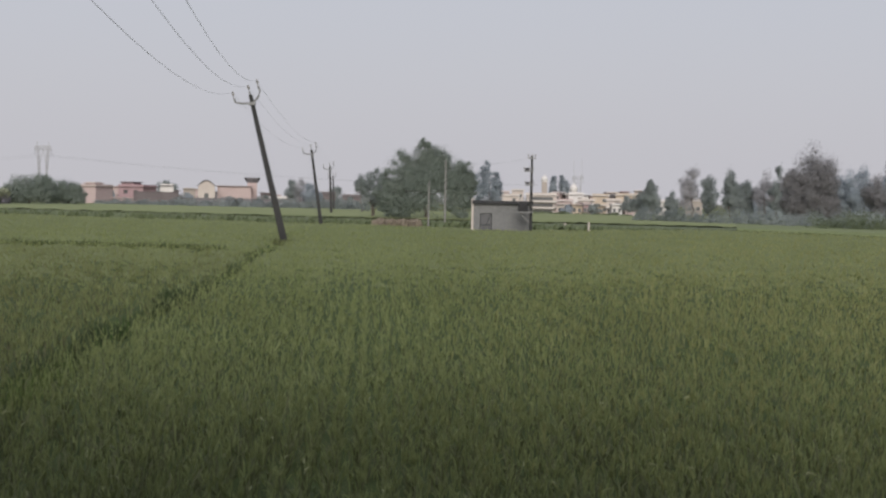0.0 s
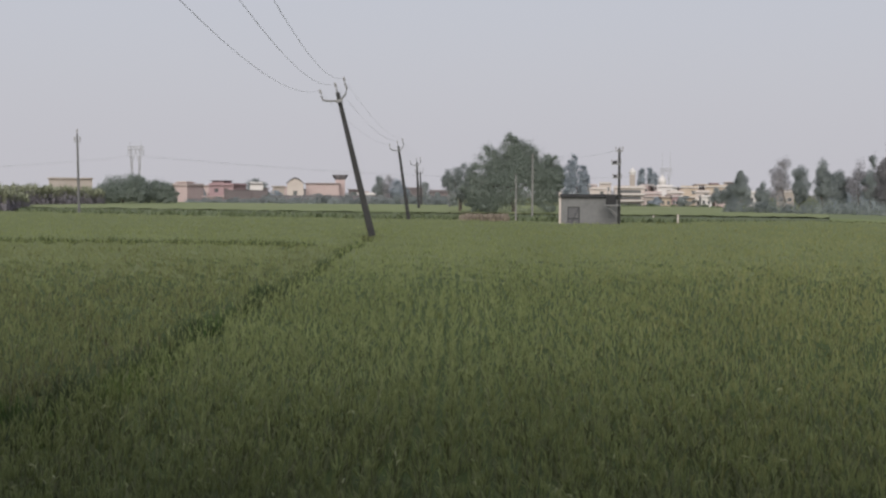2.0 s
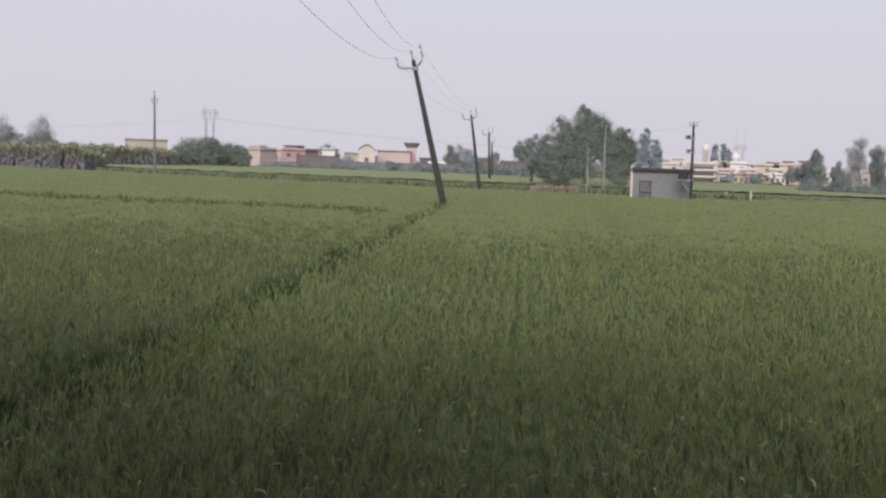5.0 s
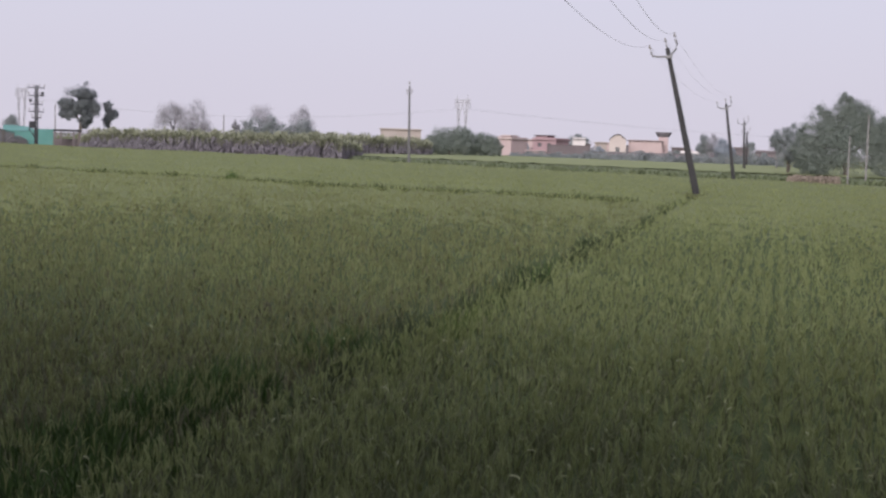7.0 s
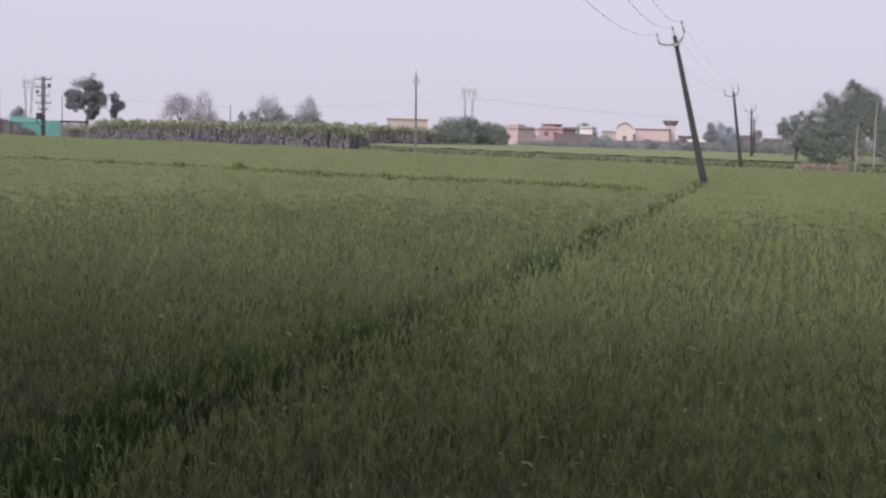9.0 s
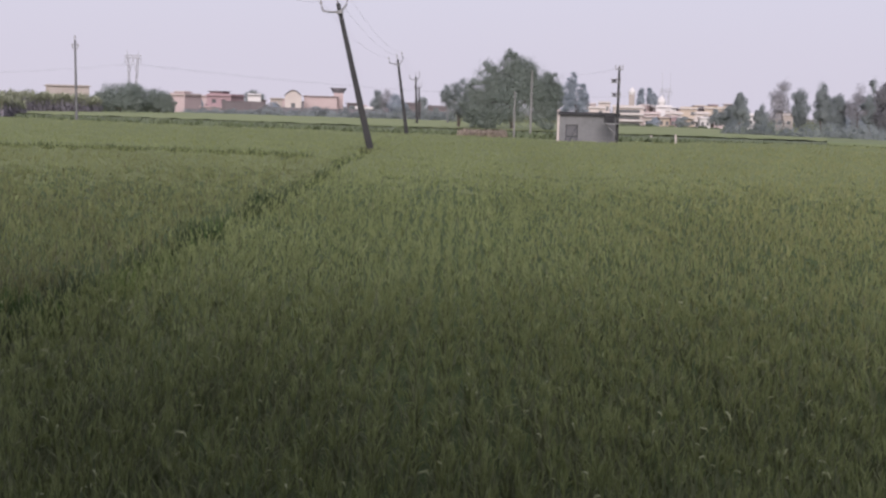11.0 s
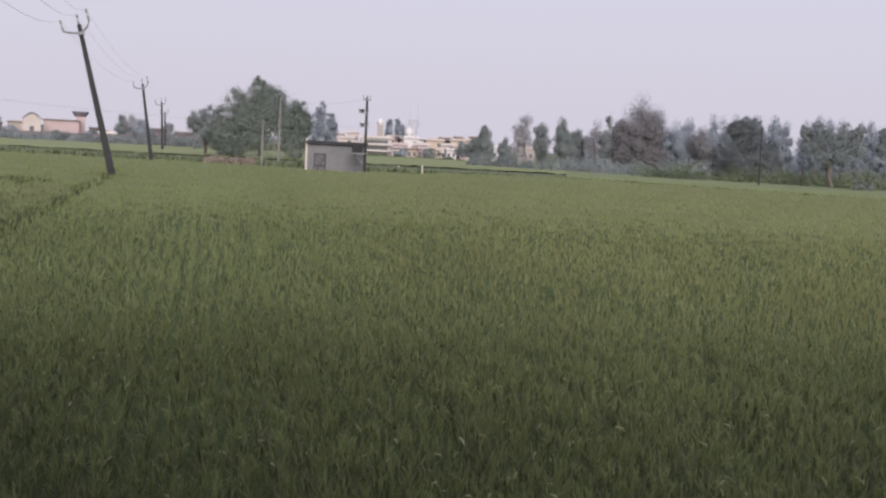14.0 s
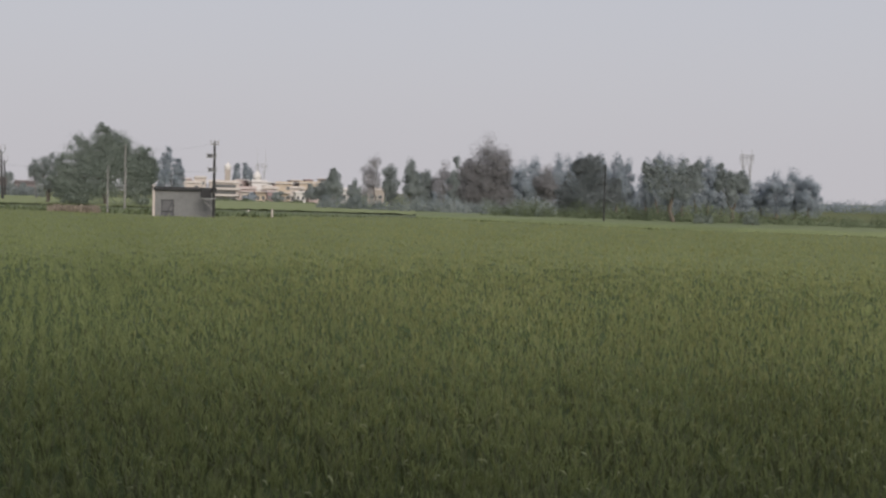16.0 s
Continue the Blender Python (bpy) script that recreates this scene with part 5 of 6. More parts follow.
def dome_house(bearing, away, foot, top, width, label):
    ob = thing("domed_shrine", facing(bearing, away), label, "shrine")
    z0, z1, w = height_at(foot, away), height_at(top, away), away * radians(width)
    part("tower", Shape().box(-w * 0.4, -w * 0.4, 0, w * 0.4, w * 0.4, z0, w * 0.05), M_BEIGE, ob)
    hh = z1 - z0
    prof = [(w * 0.42, z0), (w * 0.44, z0 + 0.1 * hh), (w * 0.5, z0 + 0.3 * hh), (w * 0.44, z0 + 0.52 * hh), (w * 0.28, z0 + 0.7 * hh), (w * 0.1, z0 + 0.82 * hh), (w * 0.03, z1)]
    part("dome", Shape().lathe(prof, 16), M_WHITE, ob)


dome_house(-9.48, 400, 0.82, 1.14, 0.3, "white domed shrine above the town")
dome_house(-10.72, 380, 0.40, 0.84, 0.36, "white domed tower among the town roofs")


# ---- the pump house ----
def pump_house():
    d = 106
    b0, b1 = -6.5, -8.95
    w = (b0 - b1) * radians(1) * d
    ztop = height_at(0.02, d)
    ob = thing("pump_house", facing((b0 + b1) / 2, d, 0, 3), "small grey plastered pump house with a dark roof slab", "shed")
    dx0, dx1, dh = -w / 2 + 0.50, -w / 2 + 1.45, height_at(-0.52, d)
    sh = Shape()
    sh.box(-w / 2, 0, 0, dx0, 0.23, ztop - 0.25)
    sh.box(dx0, 0, dh, dx1, 0.23, ztop - 0.25)
    sh.box(dx1, 0, 0, w / 2, 0.23, ztop - 0.25)
    sh.box(-w / 2, 0.232, 0, -w / 2 + 0.23, 3.6, ztop - 0.25)
    sh.box(w / 2 - 0.23, 0.232, 0, w / 2, 3.6, ztop - 0.25)
    sh.box(-w / 2 + 0.232, 3.37, 0, w / 2 - 0.232, 3.6, ztop - 0.25)
    part("wall", sh, M_PLASTER, ob)
    part("roof", Shape().box(-w / 2 - 0.12, -0.3, ztop - 0.247, w / 2 + 0.15, 3.9, ztop, 0.03), M_DARKPAINT, ob, "dark stained concrete roof slab")
    part("pillar", Shape().box(-w / 2 - 0.18, -0.1, 0, -w / 2 - 0.003, 0.3, ztop + 0.14, 0.02), M_CREAM, ob, "pale plastered corner pillar")
    door = part("door", Shape().box(dx0 + 0.06, 0.08, 0.05, dx1 - 0.06, 0.13, dh - 0.06), M_DOOR, ob, "grey metal door")
    fr = Shape()
    fr.box(dx0, 0.03, 0, dx0 + 0.058, 0.2, dh)
    fr.box(dx1 - 0.058, 0.03, 0, dx1, 0.2, dh)
    fr.box(dx0 + 0.06, 0.03, dh - 0.058, dx1 - 0.06, 0.2, dh)
    part("frame", fr, M_DARKPAINT, door)
    part("brace", Shape().tube([(dx0 + 0.1, 0.06, 0.1), (dx1 - 0.1, 0.06, dh - 0.12)], [0.03, 0.03], 4), M_DARKPAINT, door)
    part("rail", Shape().box(dx0 + 0.07, 0.045, dh * 0.48, dx1 - 0.07, 0.078, dh * 0.48 + 0.07), M_DARKPAINT, door)
    part("handle", Shape().tube([(dx1 - 0.2, 0.05, 1.0), (dx1 - 0.2, 0.05, 1.2)], [0.015, 0.015], 6), M_STEEL, door)


pump_house()


# ---- poles and wires ----
def insulator(z, x, y, parent, scale=1.0):
    s = scale
    prof = [(0.015 * s, z), (0.015 * s, z + 0.10 * s), (0.055 * s, z + 0.11 * s), (0.04 * s, z + 0.16 * s), (0.065 * s, z + 0.18 * s), (0.035 * s, z + 0.24 * s), (0.05 * s, z + 0.27 * s), (0.02 * s, z + 0.31 * s)]
    part("insulator", Shape().lathe(prof, 8, x, y), M_PORCELAIN, parent)


def line_pole(foot, top, label, arm=0.75, fat=1.0, group="line poles", mat=None):
    """A concrete pole with a bent V arm and three insulators; foot and top are places, so it can lean."""
    foot, top = Vector(foot), Vector(top)
    axis = (top - foot)
    length = axis.length
    up = axis.normalized()
    side = Vector((1, 0, 0))
    side = (side - up * side.dot(up)).normalized()
    back = up.cross(side)
    m = Matrix((side, back, up)).transposed().to_4x4()
    ob = thing("utility_pole", Matrix.Translation(foot) @ m, label, "utility pole", group)
    sh = Shape()
    w0, w1 = 0.19 * fat, 0.10 * fat
    ring = lambda w, z: [(-w, -w * 0.6, z), (-w * 0.75, -w * 0.8, z), (w * 0.75, -w * 0.8, z), (w, -w * 0.6, z), (w, w * 0.6, z), (w * 0.75, w * 0.8, z), (-w * 0.75, w * 0.8, z), (-w, w * 0.6, z)]
    vs = [p for i in range(7) for p in ring(w0 + (w1 - w0) * i / 6, -0.3 + (length + 0.3) * i / 6)]
    fs = [(i * 8 + j, i * 8 + (j + 1) % 8, i * 8 + 8 + (j + 1) % 8, i * 8 + 8 + j) for i in range(6) for j in range(8)] + [tuple(range(48, 56)), tuple(range(8))[::-1]]
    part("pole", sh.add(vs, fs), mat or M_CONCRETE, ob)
    zt = length - 0.36
    a = arm
    arm_pts = [(-a, 0, zt + 0.36), (-a * 0.96, 0, zt + 0.14), (-a * 0.6, 0, zt + 0.02), (-0.1, 0, zt - 0.05), (0, 0, zt - 0.06), (0.12, 0, zt - 0.02), (a * 0.48, 0, zt + 0.2), (a * 0.62, 0, zt + 0.45), (a * 0.58, 0, zt + 0.70)]
    part("crossarm", Shape().tube([(x, -0.18 * fat, z) for x, y, z in arm_pts], [0.05] * len(arm_pts), 6), M_STEEL, ob, "bent dark steel cross arm")
    part("clamp", Shape().box(-0.16, -0.25 * fat, zt - 0.16, 0.16, 0.12 * fat, zt, 0.02), M_STEEL, ob)
    part("bracket", Shape().tube([(0.0, 0, length - 0.05), (-0.02, 0, length + 0.2)], [0.05, 0.035], 6), M_STEEL, ob)
    for x, z in ((-a, zt + 0.36), (-0.02, length + 0.18), (a * 0.58, zt + 0.70)):
        insulator(z, x, -0.18 * fat if abs(x) > 0.1 else 0, ob, 1.1)
    pins = [ob.matrix_world @ Vector((x, -0.18 * fat if abs(x) > 0.1 else 0, z + 0.30)) for x, z in ((-a, zt + 0.36), (-0.02, length + 0.18), (a * 0.58, zt + 0.70))]
    return ob, pins


def wire(p, q, sag, r=0.0068, label="thin grey aluminium overhead wire", mat=None):
    p, q = Vector(p), Vector(q)
    pts = [p.lerp(q, i / 24) - Vector((0, 0, sag * 4 * (i / 24) * (1 - i / 24))) for i in range(25)]
    return tagged(new("overhead_wire", Shape().tube(pts, [r] * 25, 5).mesh("overhead_wire", mat or M_WIRE)), label, "wire", "overhead wires")


P1 = spot(1.36, 68)
_, pins1 = line_pole((P1[0], P1[1], 0), (spot(2.97, 68)[0] , 68, height_at(4.28, 68)), "leaning dark concrete line pole in the wheat", 0.82, 1.0)
_, pins2 = line_pole((*spot(-0.05, 126), 0), (*spot(0.42, 126), height_at(2.02, 126)), "concrete line pole further along the line", 0.8)
_, pins3 = line_pole((*spot(-0.46, 172), 0), (*spot(-0.36, 172), height_at(1.33, 172)), "small far concrete line pole", 0.8)
_, pins4 = line_pole((*spot(-0.56, 225), 0), (*spot(-0.5, 225), height_at(0.93, 225)), "small distant concrete pole of the overhead line", 0.8)
_, pins0 = line_pole((-2.6, -9.0, 0), (-2.6, -9.0, 7.7), "upright concrete pole ending the overhead line", 0.95)
for a, b, sag in ((pins0, pins1, 1.85), (pins1, pins2, 0.7), (pins2, pins3, 0.5), (pins3, pins4, 0.5)):
    for p, q in zip(a, b):
        wire(p, q, sag, 0.0068 if a is pins0 else 0.0052)


def plain_pole(name, bearing, away, top, label, r=0.11, head=None, mat=None, lean=0.0):
    x, y = spot(bearing, away)
    h = height_at(top, away)
    ob = thing(name, pose(x, y, 0, 0, lean, bearing), label, "utility pole", "single poles")
    part("pole", Shape().tube([(0, 0, -0.2), (0, 0, h * 0.5), (0, 0, h)], [r * 1.25, r * 1.05, r * 0.75], 8), mat or M_CONCRETE, ob)
    if head == "pin":
        part("bracket", Shape().box(-0.3, -0.05, h - 0.95, 0.3, 0.05, h - 0.87), M_STEEL, ob)
        for dx, z in ((-0.27, h - 0.87), (0.27, h - 0.87), (0, h - 0.02)):
            insulator(z, dx, 0, ob, 1.6)
    return ob


plain_pole("single_pole", 13.64, 148, 2.42, "slim grey concrete pole standing in the wheat", 0.13, "pin", M_POLE, -1.0)
plain_pole("single_pole", -25.5, 104, 1.4, "slim dark pole before the dark tree", 0.06, None, M_CONCRETE)
plain_pole("single_pole", -4.58, 121, 0.83, "short pale concrete pole before the grove", 0.07, None, M_PALE_CONCRETE)
plain_pole("single_pole", -5.28, 122, 1.72, "pale concrete pole before the grove", 0.075, None, M_PALE_CONCRETE)
plain_pole("single_pole", 34.9, 245, 1.46, "pale concrete pole before the farm trees", 0.16, "pin", M_PALE_CONCRETE)
plain_pole("single_pole", 30.69, 260, 1.29, "thin far pole by the farmstead", 0.09, None, M_PALE_CONCRETE)
plain_pole("single_pole", 21.45, 330, 0.95, "thin far pole behind the cane", 0.16, None, M_PALE_CONCRETE)
plain_pole("single_pole", 28.26, 262, 1.12, "thin pole beside the open shelter", 0.12, None, M_PALE_CONCRETE)


def transformer_pole(bearing, away, top, label):
    """The pole by the pump house with its arms, switch and transformer."""
    x, y = spot(bearing, away)
    h = height_at(top, away)
    ob = thing("transformer_pole", pose(x, y, 0, 0, 0, bearing), label, "utility pole")
    part("pole", Shape().tube([(0, 0, -0.2), (0, 0, h * 0.5), (0, 0, h)], [0.14, 0.115, 0.09], 8), M_CONCRETE, ob)
    for z, a, b in ((h - 0.25, -0.3, 0.3), (h - 1.25, -0.6, 0.15), (h - 2.3, -0.5, 0.2)):
        part("crossarm", Shape().box(a, -0.2, z, b, -0.1, z + 0.1), M_STEEL, ob)
        for u in (0.05, 0.55, 0.95):
            insulator(z + 0.1, a + (b - a) * u, -0.15, ob, 0.9)
    part("switch", Shape().box(-0.5, -0.3, h - 1.14, -0.2, -0.08, h - 0.95, 0.03), M_DARKPAINT, ob, "dark fuse switch box")
    part("switch", Shape().box(-0.42, -0.3, h - 2.19, -0.18, -0.08, h - 2.02, 0.03), M_DARKPAINT, ob, "dark fuse switch box")
    tz = height_at(-0.42, away)
    tr = part("transformer", Shape().box(-1.0, -0.45, tz, -0.2, 0.3, tz + 0.75, 0.06), M_DARKPAINT, ob, "dark oil-filled transformer tank")
    for i in range(6):
        part("fin", Shape().box(-0.95 + i * 0.13, -0.56, tz + 0.08, -0.92 + i * 0.13, -0.452, tz + 0.66), M_DARKPAINT, tr)
    for i in range(3):
        insulator(tz + 0.75, -0.85 + 0.25 * i, -0.08, tr, 1.2)
    part("brace", Shape().tube([(-0.95, -0.1, tz), (-0.1, -0.1, tz - 0.85)], [0.05, 0.05], 6), M_STEEL, ob)
    part("platform", Shape().box(-1.1, -0.5, tz - 0.08, 0.15, 0.35, tz - 0.003), M_STEEL, ob)
    return ob, h


wire((*spot(-5.28, 122), height_at(1.75, 122)), (*spot(-8.93, 104), height_at(1.9, 104)), 0.5)
transformer_pole(-8.93, 104, 1.95, "dark pole with fuse switches and a transformer by the pump house")


def substation_pole(bearing, away, top, label):
    """The farmstead's double pole with many arms, insulators and boxes."""
    x, y = spot(bearing, away)
    h = height_at(top, away)
    ob = thing("substation_pole", pose(x, y, 0, 0, 0, bearing), label, "utility pole")
    for dx in (-0.16, 0.16):
        part("pole", Shape().tube([(dx, 0, -0.2), (dx, 0, h)], [0.17, 0.13], 8), M_DARKPAINT, ob)
    for i, (z, a) in enumerate(((h - 0.5, 1.35), (h - 1.8, 1.25), (h - 3.2, 1.0), (h - 4.4, 1.25), (h - 5.4, 0.8))):
        part("crossarm", Shape().box(-a, -0.25, z, a, -0.1, z + 0.16), M_DARKPAINT, ob)
        for u in (-0.9, -0.35, 0.35, 0.9):
            insulator(z + 0.16, a * u, -0.17, ob, 1.7)
    part("switch", Shape().box(-1.15, -0.45, h - 2.75, -0.7, 0.05, h - 2.25, 0.05), M_DARKPAINT, ob)
    part("switch", Shape().box(0.7, -0.45, h - 1.6, 1.15, 0.05, h - 1.1, 0.05), M_DARKPAINT, ob)
    part("transformer", Shape().box(-1.15, -0.6, h * 0.32, -0.1, 0.4, h * 0.32 + 1.1, 0.08), M_DARKPAINT, ob)
    part("brace", Shape().tube([(-1.2, -0.2, h * 0.32), (0, -0.2, h * 0.14)], [0.08, 0.08], 6), M_DARKPAINT, ob)


substation_pole(29.0, 232, 1.86, "dark double pole with many cross arms and a transformer")


# ---- farmstead ----
def farmstead():
    # straw heap
    x, y = spot(31.55, 248)
    ob = thing("straw_heap", pose(x, y, 0, 0, 0, 31.5), "long brown heap of straw by the farm", "straw heap")
    sh = Shape()
    n, m = 28, 12
    vs = []
    for i in range(n + 1):
        u = i / n
        for j in range(m + 1):
            w = math.pi * j / m
            e = (math.sin(math.pi * u) ** 0.22) * (1 + 0.06 * math.sin(9 * u + 2 * j))
            vs.append((-3.5 + 7.0 * u, -1.8 * math.cos(w) * e, 2.85 * math.sin(w) ** 0.55 * e))
    fs = [(i * (m + 1) + j, (i + 1) * (m + 1) + j, (i + 1) * (m + 1) + j + 1, i * (m + 1) + j + 1) for i in range(n) for j in range(m)]
    part("mound", sh.add(vs, fs), M_HEAP, ob)
    # dark lean-to
    x, y = spot(30.3, 235)
    ob = thing("lean_to", pose(x, y, 0, 0, 0, 30.3), "dark weathered lean-to shed", "shed")
    part("wall", Shape().box(-1.7, 0, 0, 1.9, 2.6, 2.25), M_DOOR, ob)
    part("roof", Shape().add([(-1.9, -0.3, 3.35), (2.1, -0.3, 2.3), (2.1, 2.9, 2.3), (-1.9, 2.9, 3.35), (-1.9, -0.3, 3.47), (2.1, -0.3, 2.42), (2.1, 2.9, 2.42), (-1.9, 2.9, 3.47)],
                             [(3, 2, 1, 0), (4, 5, 6, 7), (0, 1, 5, 4), (1, 2, 6, 5), (2, 3, 7, 6), (3, 0, 4, 7)]), M_DARKPAINT, ob)
    part("gable", Shape().add([(-1.7, 0, 2.252), (1.9, 0, 2.252), (-1.7, 0, 3.28), (-1.7, 0.2, 2.252), (1.9, 0.2, 2.252), (-1.7, 0.2, 3.28)], [(0, 1, 2), (5, 4, 3), (0, 3, 4, 1), (1, 4, 5, 2), (2, 5, 3, 0)]), M_DOOR, ob)
    for dx, hi in ((-1.55, 3.2), (0.0, 2.8), (1.6, 2.38)):
        part("post", Shape().box(dx, -0.28, 0, dx + 0.15, -0.13, hi), M_BARK, ob)
    # turquoise sheet building
    x, y = spot(29.3, 240)
    ob = thing("turquoise_shed", pose(x, y, 0, 0, 0, 29.3), "bright turquoise sheet-clad farm shed", "shed")
    part("wall", Shape().box(-4.0, 0.5, 0, 0.6, 5, 2.75), M_TEAL, ob)
    part("front", Shape().box(0.602, 0, 0, 4.05, 5, 3.2), M_TEAL, ob)
    for i in range(22):
        xx = -4.0 + i * 0.37
        y0 = 0.5 if xx < 0.5 else 0.0
        part("rib", Shape().box(xx, y0 - 0.04, 0.05, xx + 0.07, y0 - 0.002, 3.15 if y0 == 0 else 2.7), M_TEAL, ob)
    part("roof", Shape().add([(-4.2, 0.3, 2.76), (0.6, 0.3, 2.76), (0.6, 5.1, 3.5), (-4.2, 5.1, 3.7), (-4.2, 0.3, 2.84), (0.6, 0.3, 2.84), (0.6, 5.1, 3.58), (-4.2, 5.1, 3.78)],
                             [(3, 2, 1, 0), (4, 5, 6, 7), (0, 1, 5, 4), (1, 2, 6, 5), (2, 3, 7, 6), (3, 0, 4, 7)]), M_TEAL, ob)
    # open shelter
    x, y = spot(27.8, 255)
    ob = thing("open_shelter", pose(x, y, 0, 0, 0, 27.8), "open shelter with a thin dark roof on posts", "shelter")
    part("roof", Shape().box(-2.6, -0.4, 2.95, 2.6, 3.6, 3.3, 0.05), M_DARKPAINT, ob)
    for dx in (-2.3, -1.2, 1.1, 2.2):
        for dy in (0, 3.2):
            part("post", Shape().box(dx, dy, 0, dx + 0.28, dy + 0.28, 2.945), M_BRICK, ob)
    part("low_wall", Shape().box(-2.0, 3.25, 0, 2.0, 3.45, 1.6), M_BRICK, ob)


farmstead()


# ---- pylons in the haze ----
def pylon(bearing, away, top, width, label, beam_at=0.86):
    """A lattice portal tower: two braced legs under a beam with earth-wire peaks."""
    x, y = spot(bearing, away)
    h = height_at(top, away)
    w = away * radians(width)
    ob = thing("pylon", pose(x, y, 0, 0, 0, bearing), label, "pylon", "pylons")
    r = 0.16
    for s in (-1, 1):
        leg = Shape()
        cx = s * w * 0.3
        foot, head = 0.12 * w, 0.06 * w
        zt = h * beam_at
        for sx in (-1, 1):
            for sy in (-1, 1):
                leg.tube([(cx * 0.4 + sx * foot * 0.5, sy * foot, 0), (cx + sx * head, sy * head, zt)], [r, r], 4)
        for i in range(9):
            z0, z1 = zt * i / 9, zt * (i + 1) / 9
            k0, k1 = i / 9, (i + 1) / 9
            for sx in (-1, 1):
                p = (cx * (0.4 + 0.6 * k0) + sx * (foot * 0.5 + (head - foot * 0.5) * k0), -(foot + (head - foot) * k0), z0)
                q = (cx * (0.4 + 0.6 * k1) - sx * (foot * 0.5 + (head - foot * 0.5) * k1), -(foot + (head - foot) * k1), z1)
                leg.tube([p, q], [r * 0.6, r * 0.6], 3)
        part("leg", leg, M_PYLON, ob)
        part("peak", Shape().tube([(cx * 1.1, 0, h * beam_at), (cx * 1.15, 0, h)], [r, r * 0.6], 4), M_PYLON, ob)
    beam = Shape()
    for sy in (-0.08 * w, 0.08 * w):
        for z in (h * beam_at, h * (beam_at + 0.05)):
            beam.tube([(-w / 2, sy, z), (w / 2, sy, z)], [r, r], 4)
        for i in range(10):
            u0, u1 = -w / 2 + w * i / 10, -w / 2 + w * (i + 1) / 10
            beam.tube([(u0, sy, h * (beam_at + (0 if i % 2 else 0.05))), (u1, sy, h * (beam_at + (0.05 if i % 2 else 0)))], [r * 0.6, r * 0.6], 3)
    part("beam", beam, M_PYLON, ob)
    # struts from the beam's middle down to the legs, and hanging strings of insulators
    for s in (-1, 1):
        part("strut", Shape().tube([(0, 0, h * beam_at), (s * w * 0.26, 0, h * beam_at * 0.62)], [r, r], 4), M_PYLON, ob)
        part("insulator_string", Shape().tube([(s * w * 0.48, 0, h * beam_at), (s * w * 0.48, 0, h * (beam_at - 0.1))], [r * 0.8, r * 0.8], 5), M_PYLON, ob)
    return [ob.matrix_world @ Vector((u * w, 0, h * (beam_at - 0.1))) for u in (-0.48, 0.48)]


ends_mid = pylon(11.4, 560, 2.1, 0.66, "pale hazy lattice steel pylon")
pylon(-31.3, 560, 2.15, 0.58, "pale hazy lattice steel pylon")
ends_farm = pylon(29.55, 620, 1.9, 0.5, "pale hazy lattice steel pylon")
ends_town = pylon(-10.88, 900, 1.76, 0.5, "pale hazy lattice steel pylon with tall peaks", 0.6)
for k in (0, 1):
    wire(ends_farm[k], ends_mid[k], 6.0, 0.025, "faint far transmission wire in the haze", M_PYLON)
    wire(ends_mid[k], ends_town[k], 5.0, 0.025, "faint far transmission wire in the haze", M_PYLON)

# ---- small things in the fields ----
for b, d, h in ((-10.37, 118, 0.95), (-11.38, 112, 1.15)):
    x, y = spot(b, d)
    ob = thing("marker_post", pose(x, y, 0, 0, 0, 10), "short pale concrete marker post in the crop", "post", "marker posts")
    part("post", Shape().box(-0.065, -0.065, -0.1, 0.065, 0.065, h, 0.02), M_CREAM, ob)
    part("cap", Shape().box(-0.08, -0.08, h + 0.002, 0.08, 0.08, h + 0.05, 0.02), M_CREAM, ob)
sa = rng.uniform(-4.2, -2.3, 260)
sd = rng.uniform(113, 118, 260)
tufts("straw_litter", -sd * np.sin(np.radians(sa)), sd * np.cos(np.radians(sa)), 0.3, rng.uniform(0.75, 1.05, 260), 6, 0.15, M_STRAW, "dry brown straw lying by the grove", "straw")


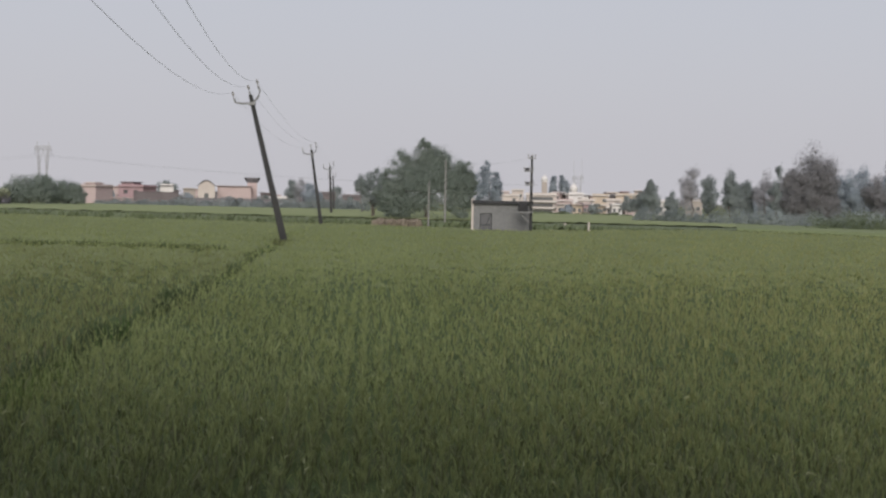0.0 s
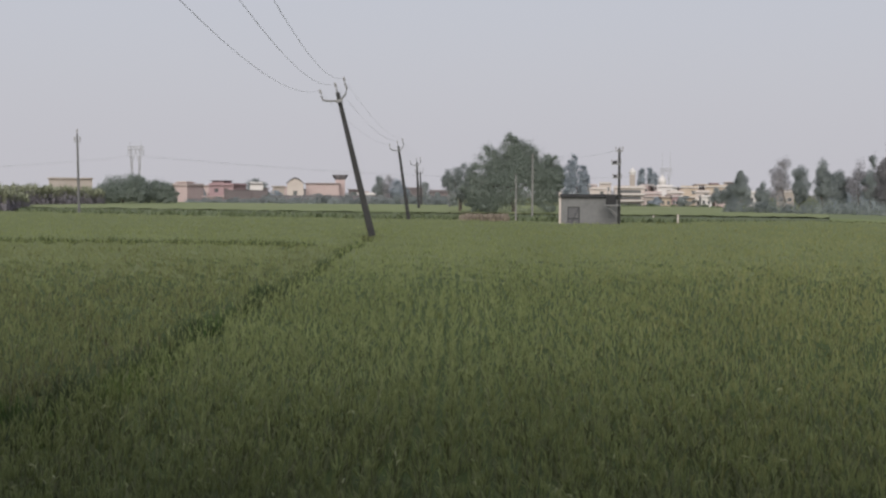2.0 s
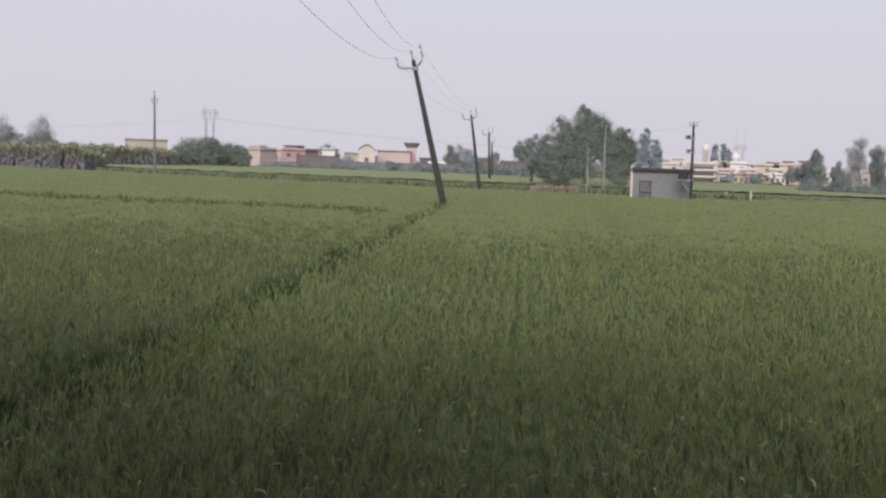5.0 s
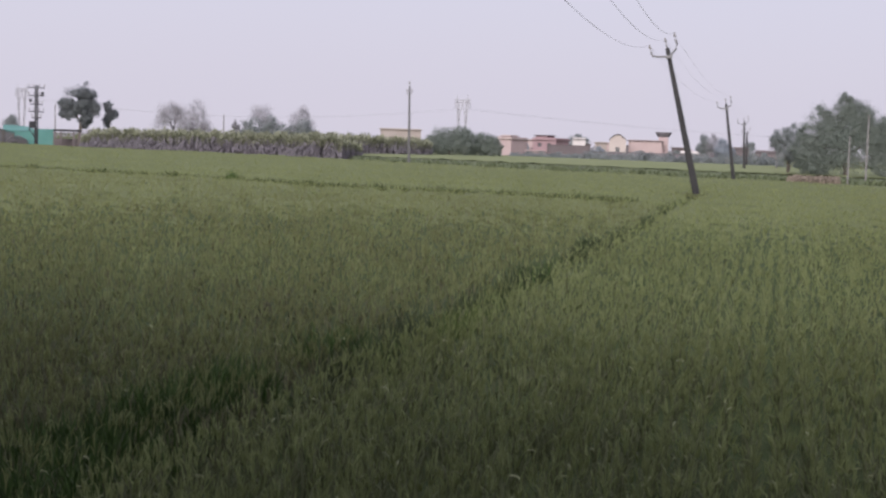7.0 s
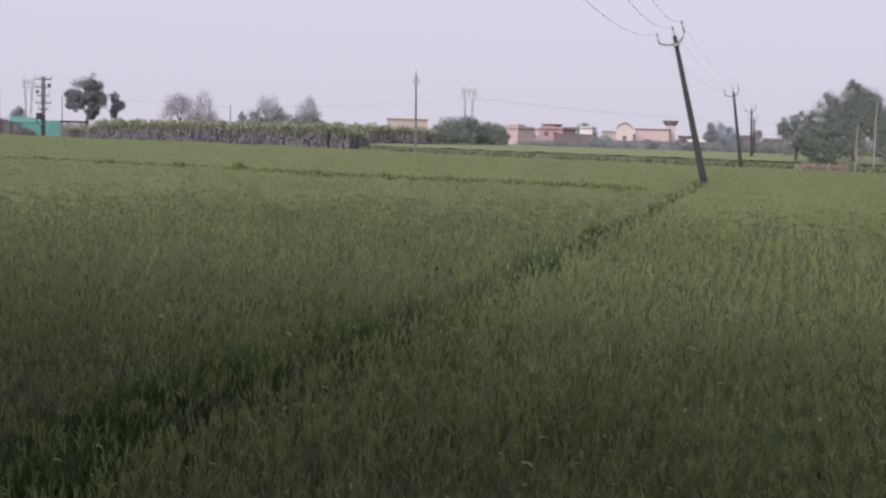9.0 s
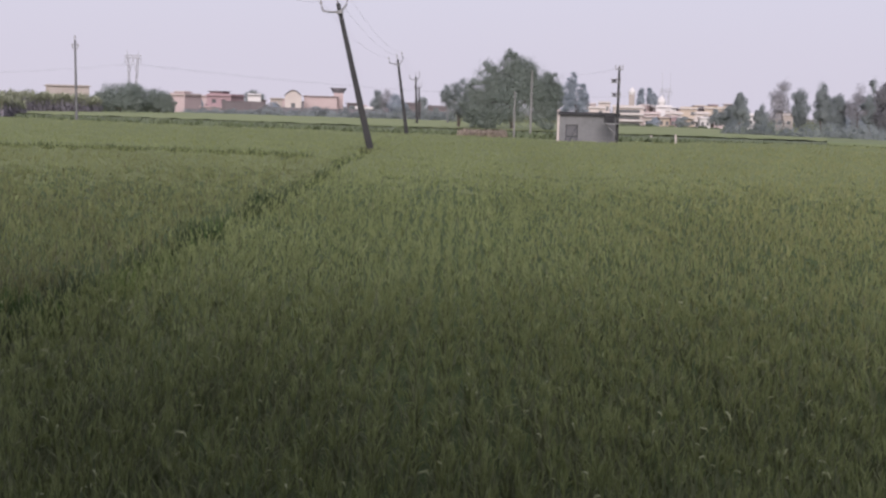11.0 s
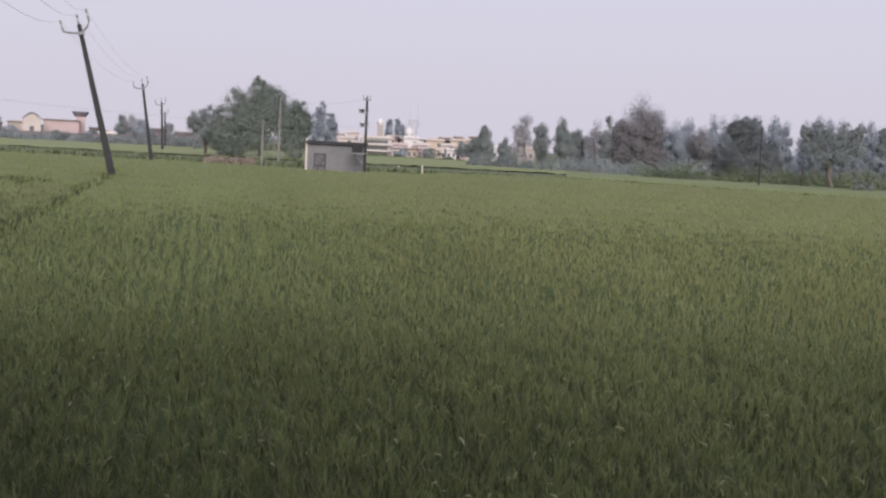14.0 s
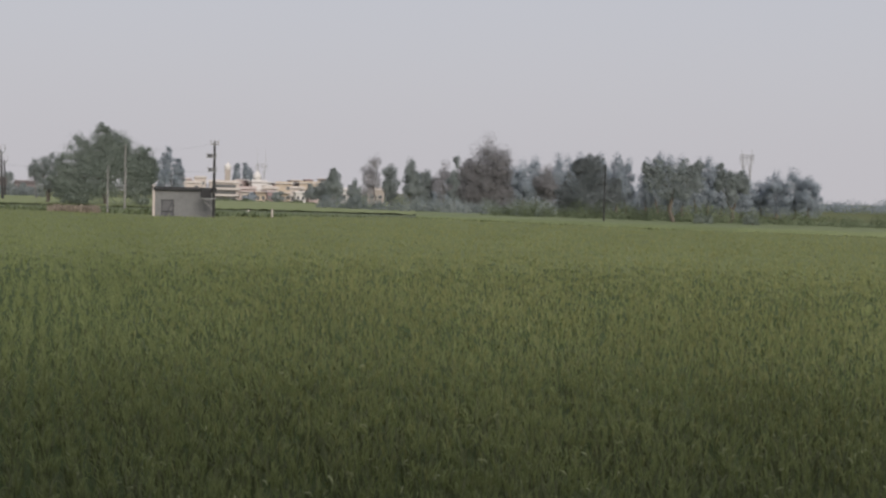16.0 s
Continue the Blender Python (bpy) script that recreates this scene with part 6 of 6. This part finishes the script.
# ---- the tree whose twig hangs into view ----
def overhanging_tree():
    x0, y0 = -3.9, -0.4
    ob = thing("overhanging_tree", pose(x0, y0, 0), "dark leafy roadside tree with a low hanging twig", "tree")
    d = 3.24
    tx, ty = spot(38.65, d)
    tip = Vector((tx - x0, ty - y0, height_at(5.0, d)))
    sh = Shape()
    sh.tube([(0, 0, -0.1), (0.06, 0.03, 1.3), (0.02, 0.1, 2.6), (0.1, 0.2, 4.0)], [0.17, 0.14, 0.12, 0.10], 10)
    limbs(sh, (0.1, 0.2, 3.9), [(-1.8, -0.6, 6.2), (-0.8, 1.3, 6.6), (0.9, -1.6, 6.5), (1.4, 0.9, 6.4), (0.1, -0.4, 7.4)], 0.08, 5, 7)
    part("trunk", sh, M_BARK, ob)
    a = tip + Vector((-0.01, -0.01, 0.5))
    limb = [Vector((0.1, 0.2, 3.85)), Vector((0.7, 1.0, 4.5)), Vector((1.3, 2.0, 4.35)), a, tip + Vector((0, 0, 0.22)), tip + Vector((0, 0, 0.075))]
    part("branch", Shape().tube(limb, [0.05, 0.035, 0.022, 0.01, 0.006, 0.003], 7), M_BARK, ob)
    c = [(2.6 * math.cos(2.4 * i) * math.sqrt((i % 5 + 1) / 5), -0.6 + 2.6 * math.sin(2.4 * i) * math.sqrt((i % 5 + 1) / 5), 5.4 + 0.35 * (i % 9)) for i in range(16)]
    part("crown", leaf_cloud("crown", c, [(1.3, 1.3, 1.0)] * len(c), [900] * len(c), 0.2, M_WEED), None, ob)
    side = Vector((math.cos(radians(36.45)), math.sin(radians(36.45)), 0))
    for dx, ln_, tilt in ((-0.030, 0.105, -0.15), (-0.012, 0.085, -0.1), (0.004, 0.115, 0.05), (0.02, 0.11, 0.12), (0.033, 0.08, 0.25), (-0.045, 0.08, -0.3)):
        sh = Shape()
        vs = []
        for i in range(8):
            u = i / 7
            w = 0.0105 * math.sin(math.pi * min(1, 0.1 + 0.9 * u)) ** 0.8 + 0.0008
            p = tip + side * (dx * (0.25 + 0.75 * u) + tilt * ln_ * u * 0.25) + Vector((0, 0, 0.085 - ln_ * u))
            vs += [p - side * w, p + Vector((0.002, -0.003, 0)), p + side * w]
        fs = [(3 * i + j, 3 * i + j + 1, 3 * i + 4 + j, 3 * i + 3 + j) for i in range(7) for j in range(2)]
        part("leaf", sh.add(vs, fs), M_WEED, ob)


overhanging_tree()
# unseen trees added behind the camera only to shade the near wheat
for bearing, away, high in ((118, 12, 12.0), (152, 8.5, 11.0), (-165, 8.0, 12.5), (-124, 11, 11.5), (-146, 13, 13.0), (104, 19, 12.5), (78, 10.5, 11.0), (135, 17, 13.5), (172, 15, 13.0)):
    tree("added_shade_tree", bearing, away, math.degrees(math.atan2(high - EYE_Z, away)), math.degrees(7.0 / away), "large leafy tree added out of view to shade the wheat", M_TREE, 22, 7000, 0.2, 0.32, group="roadside trees")
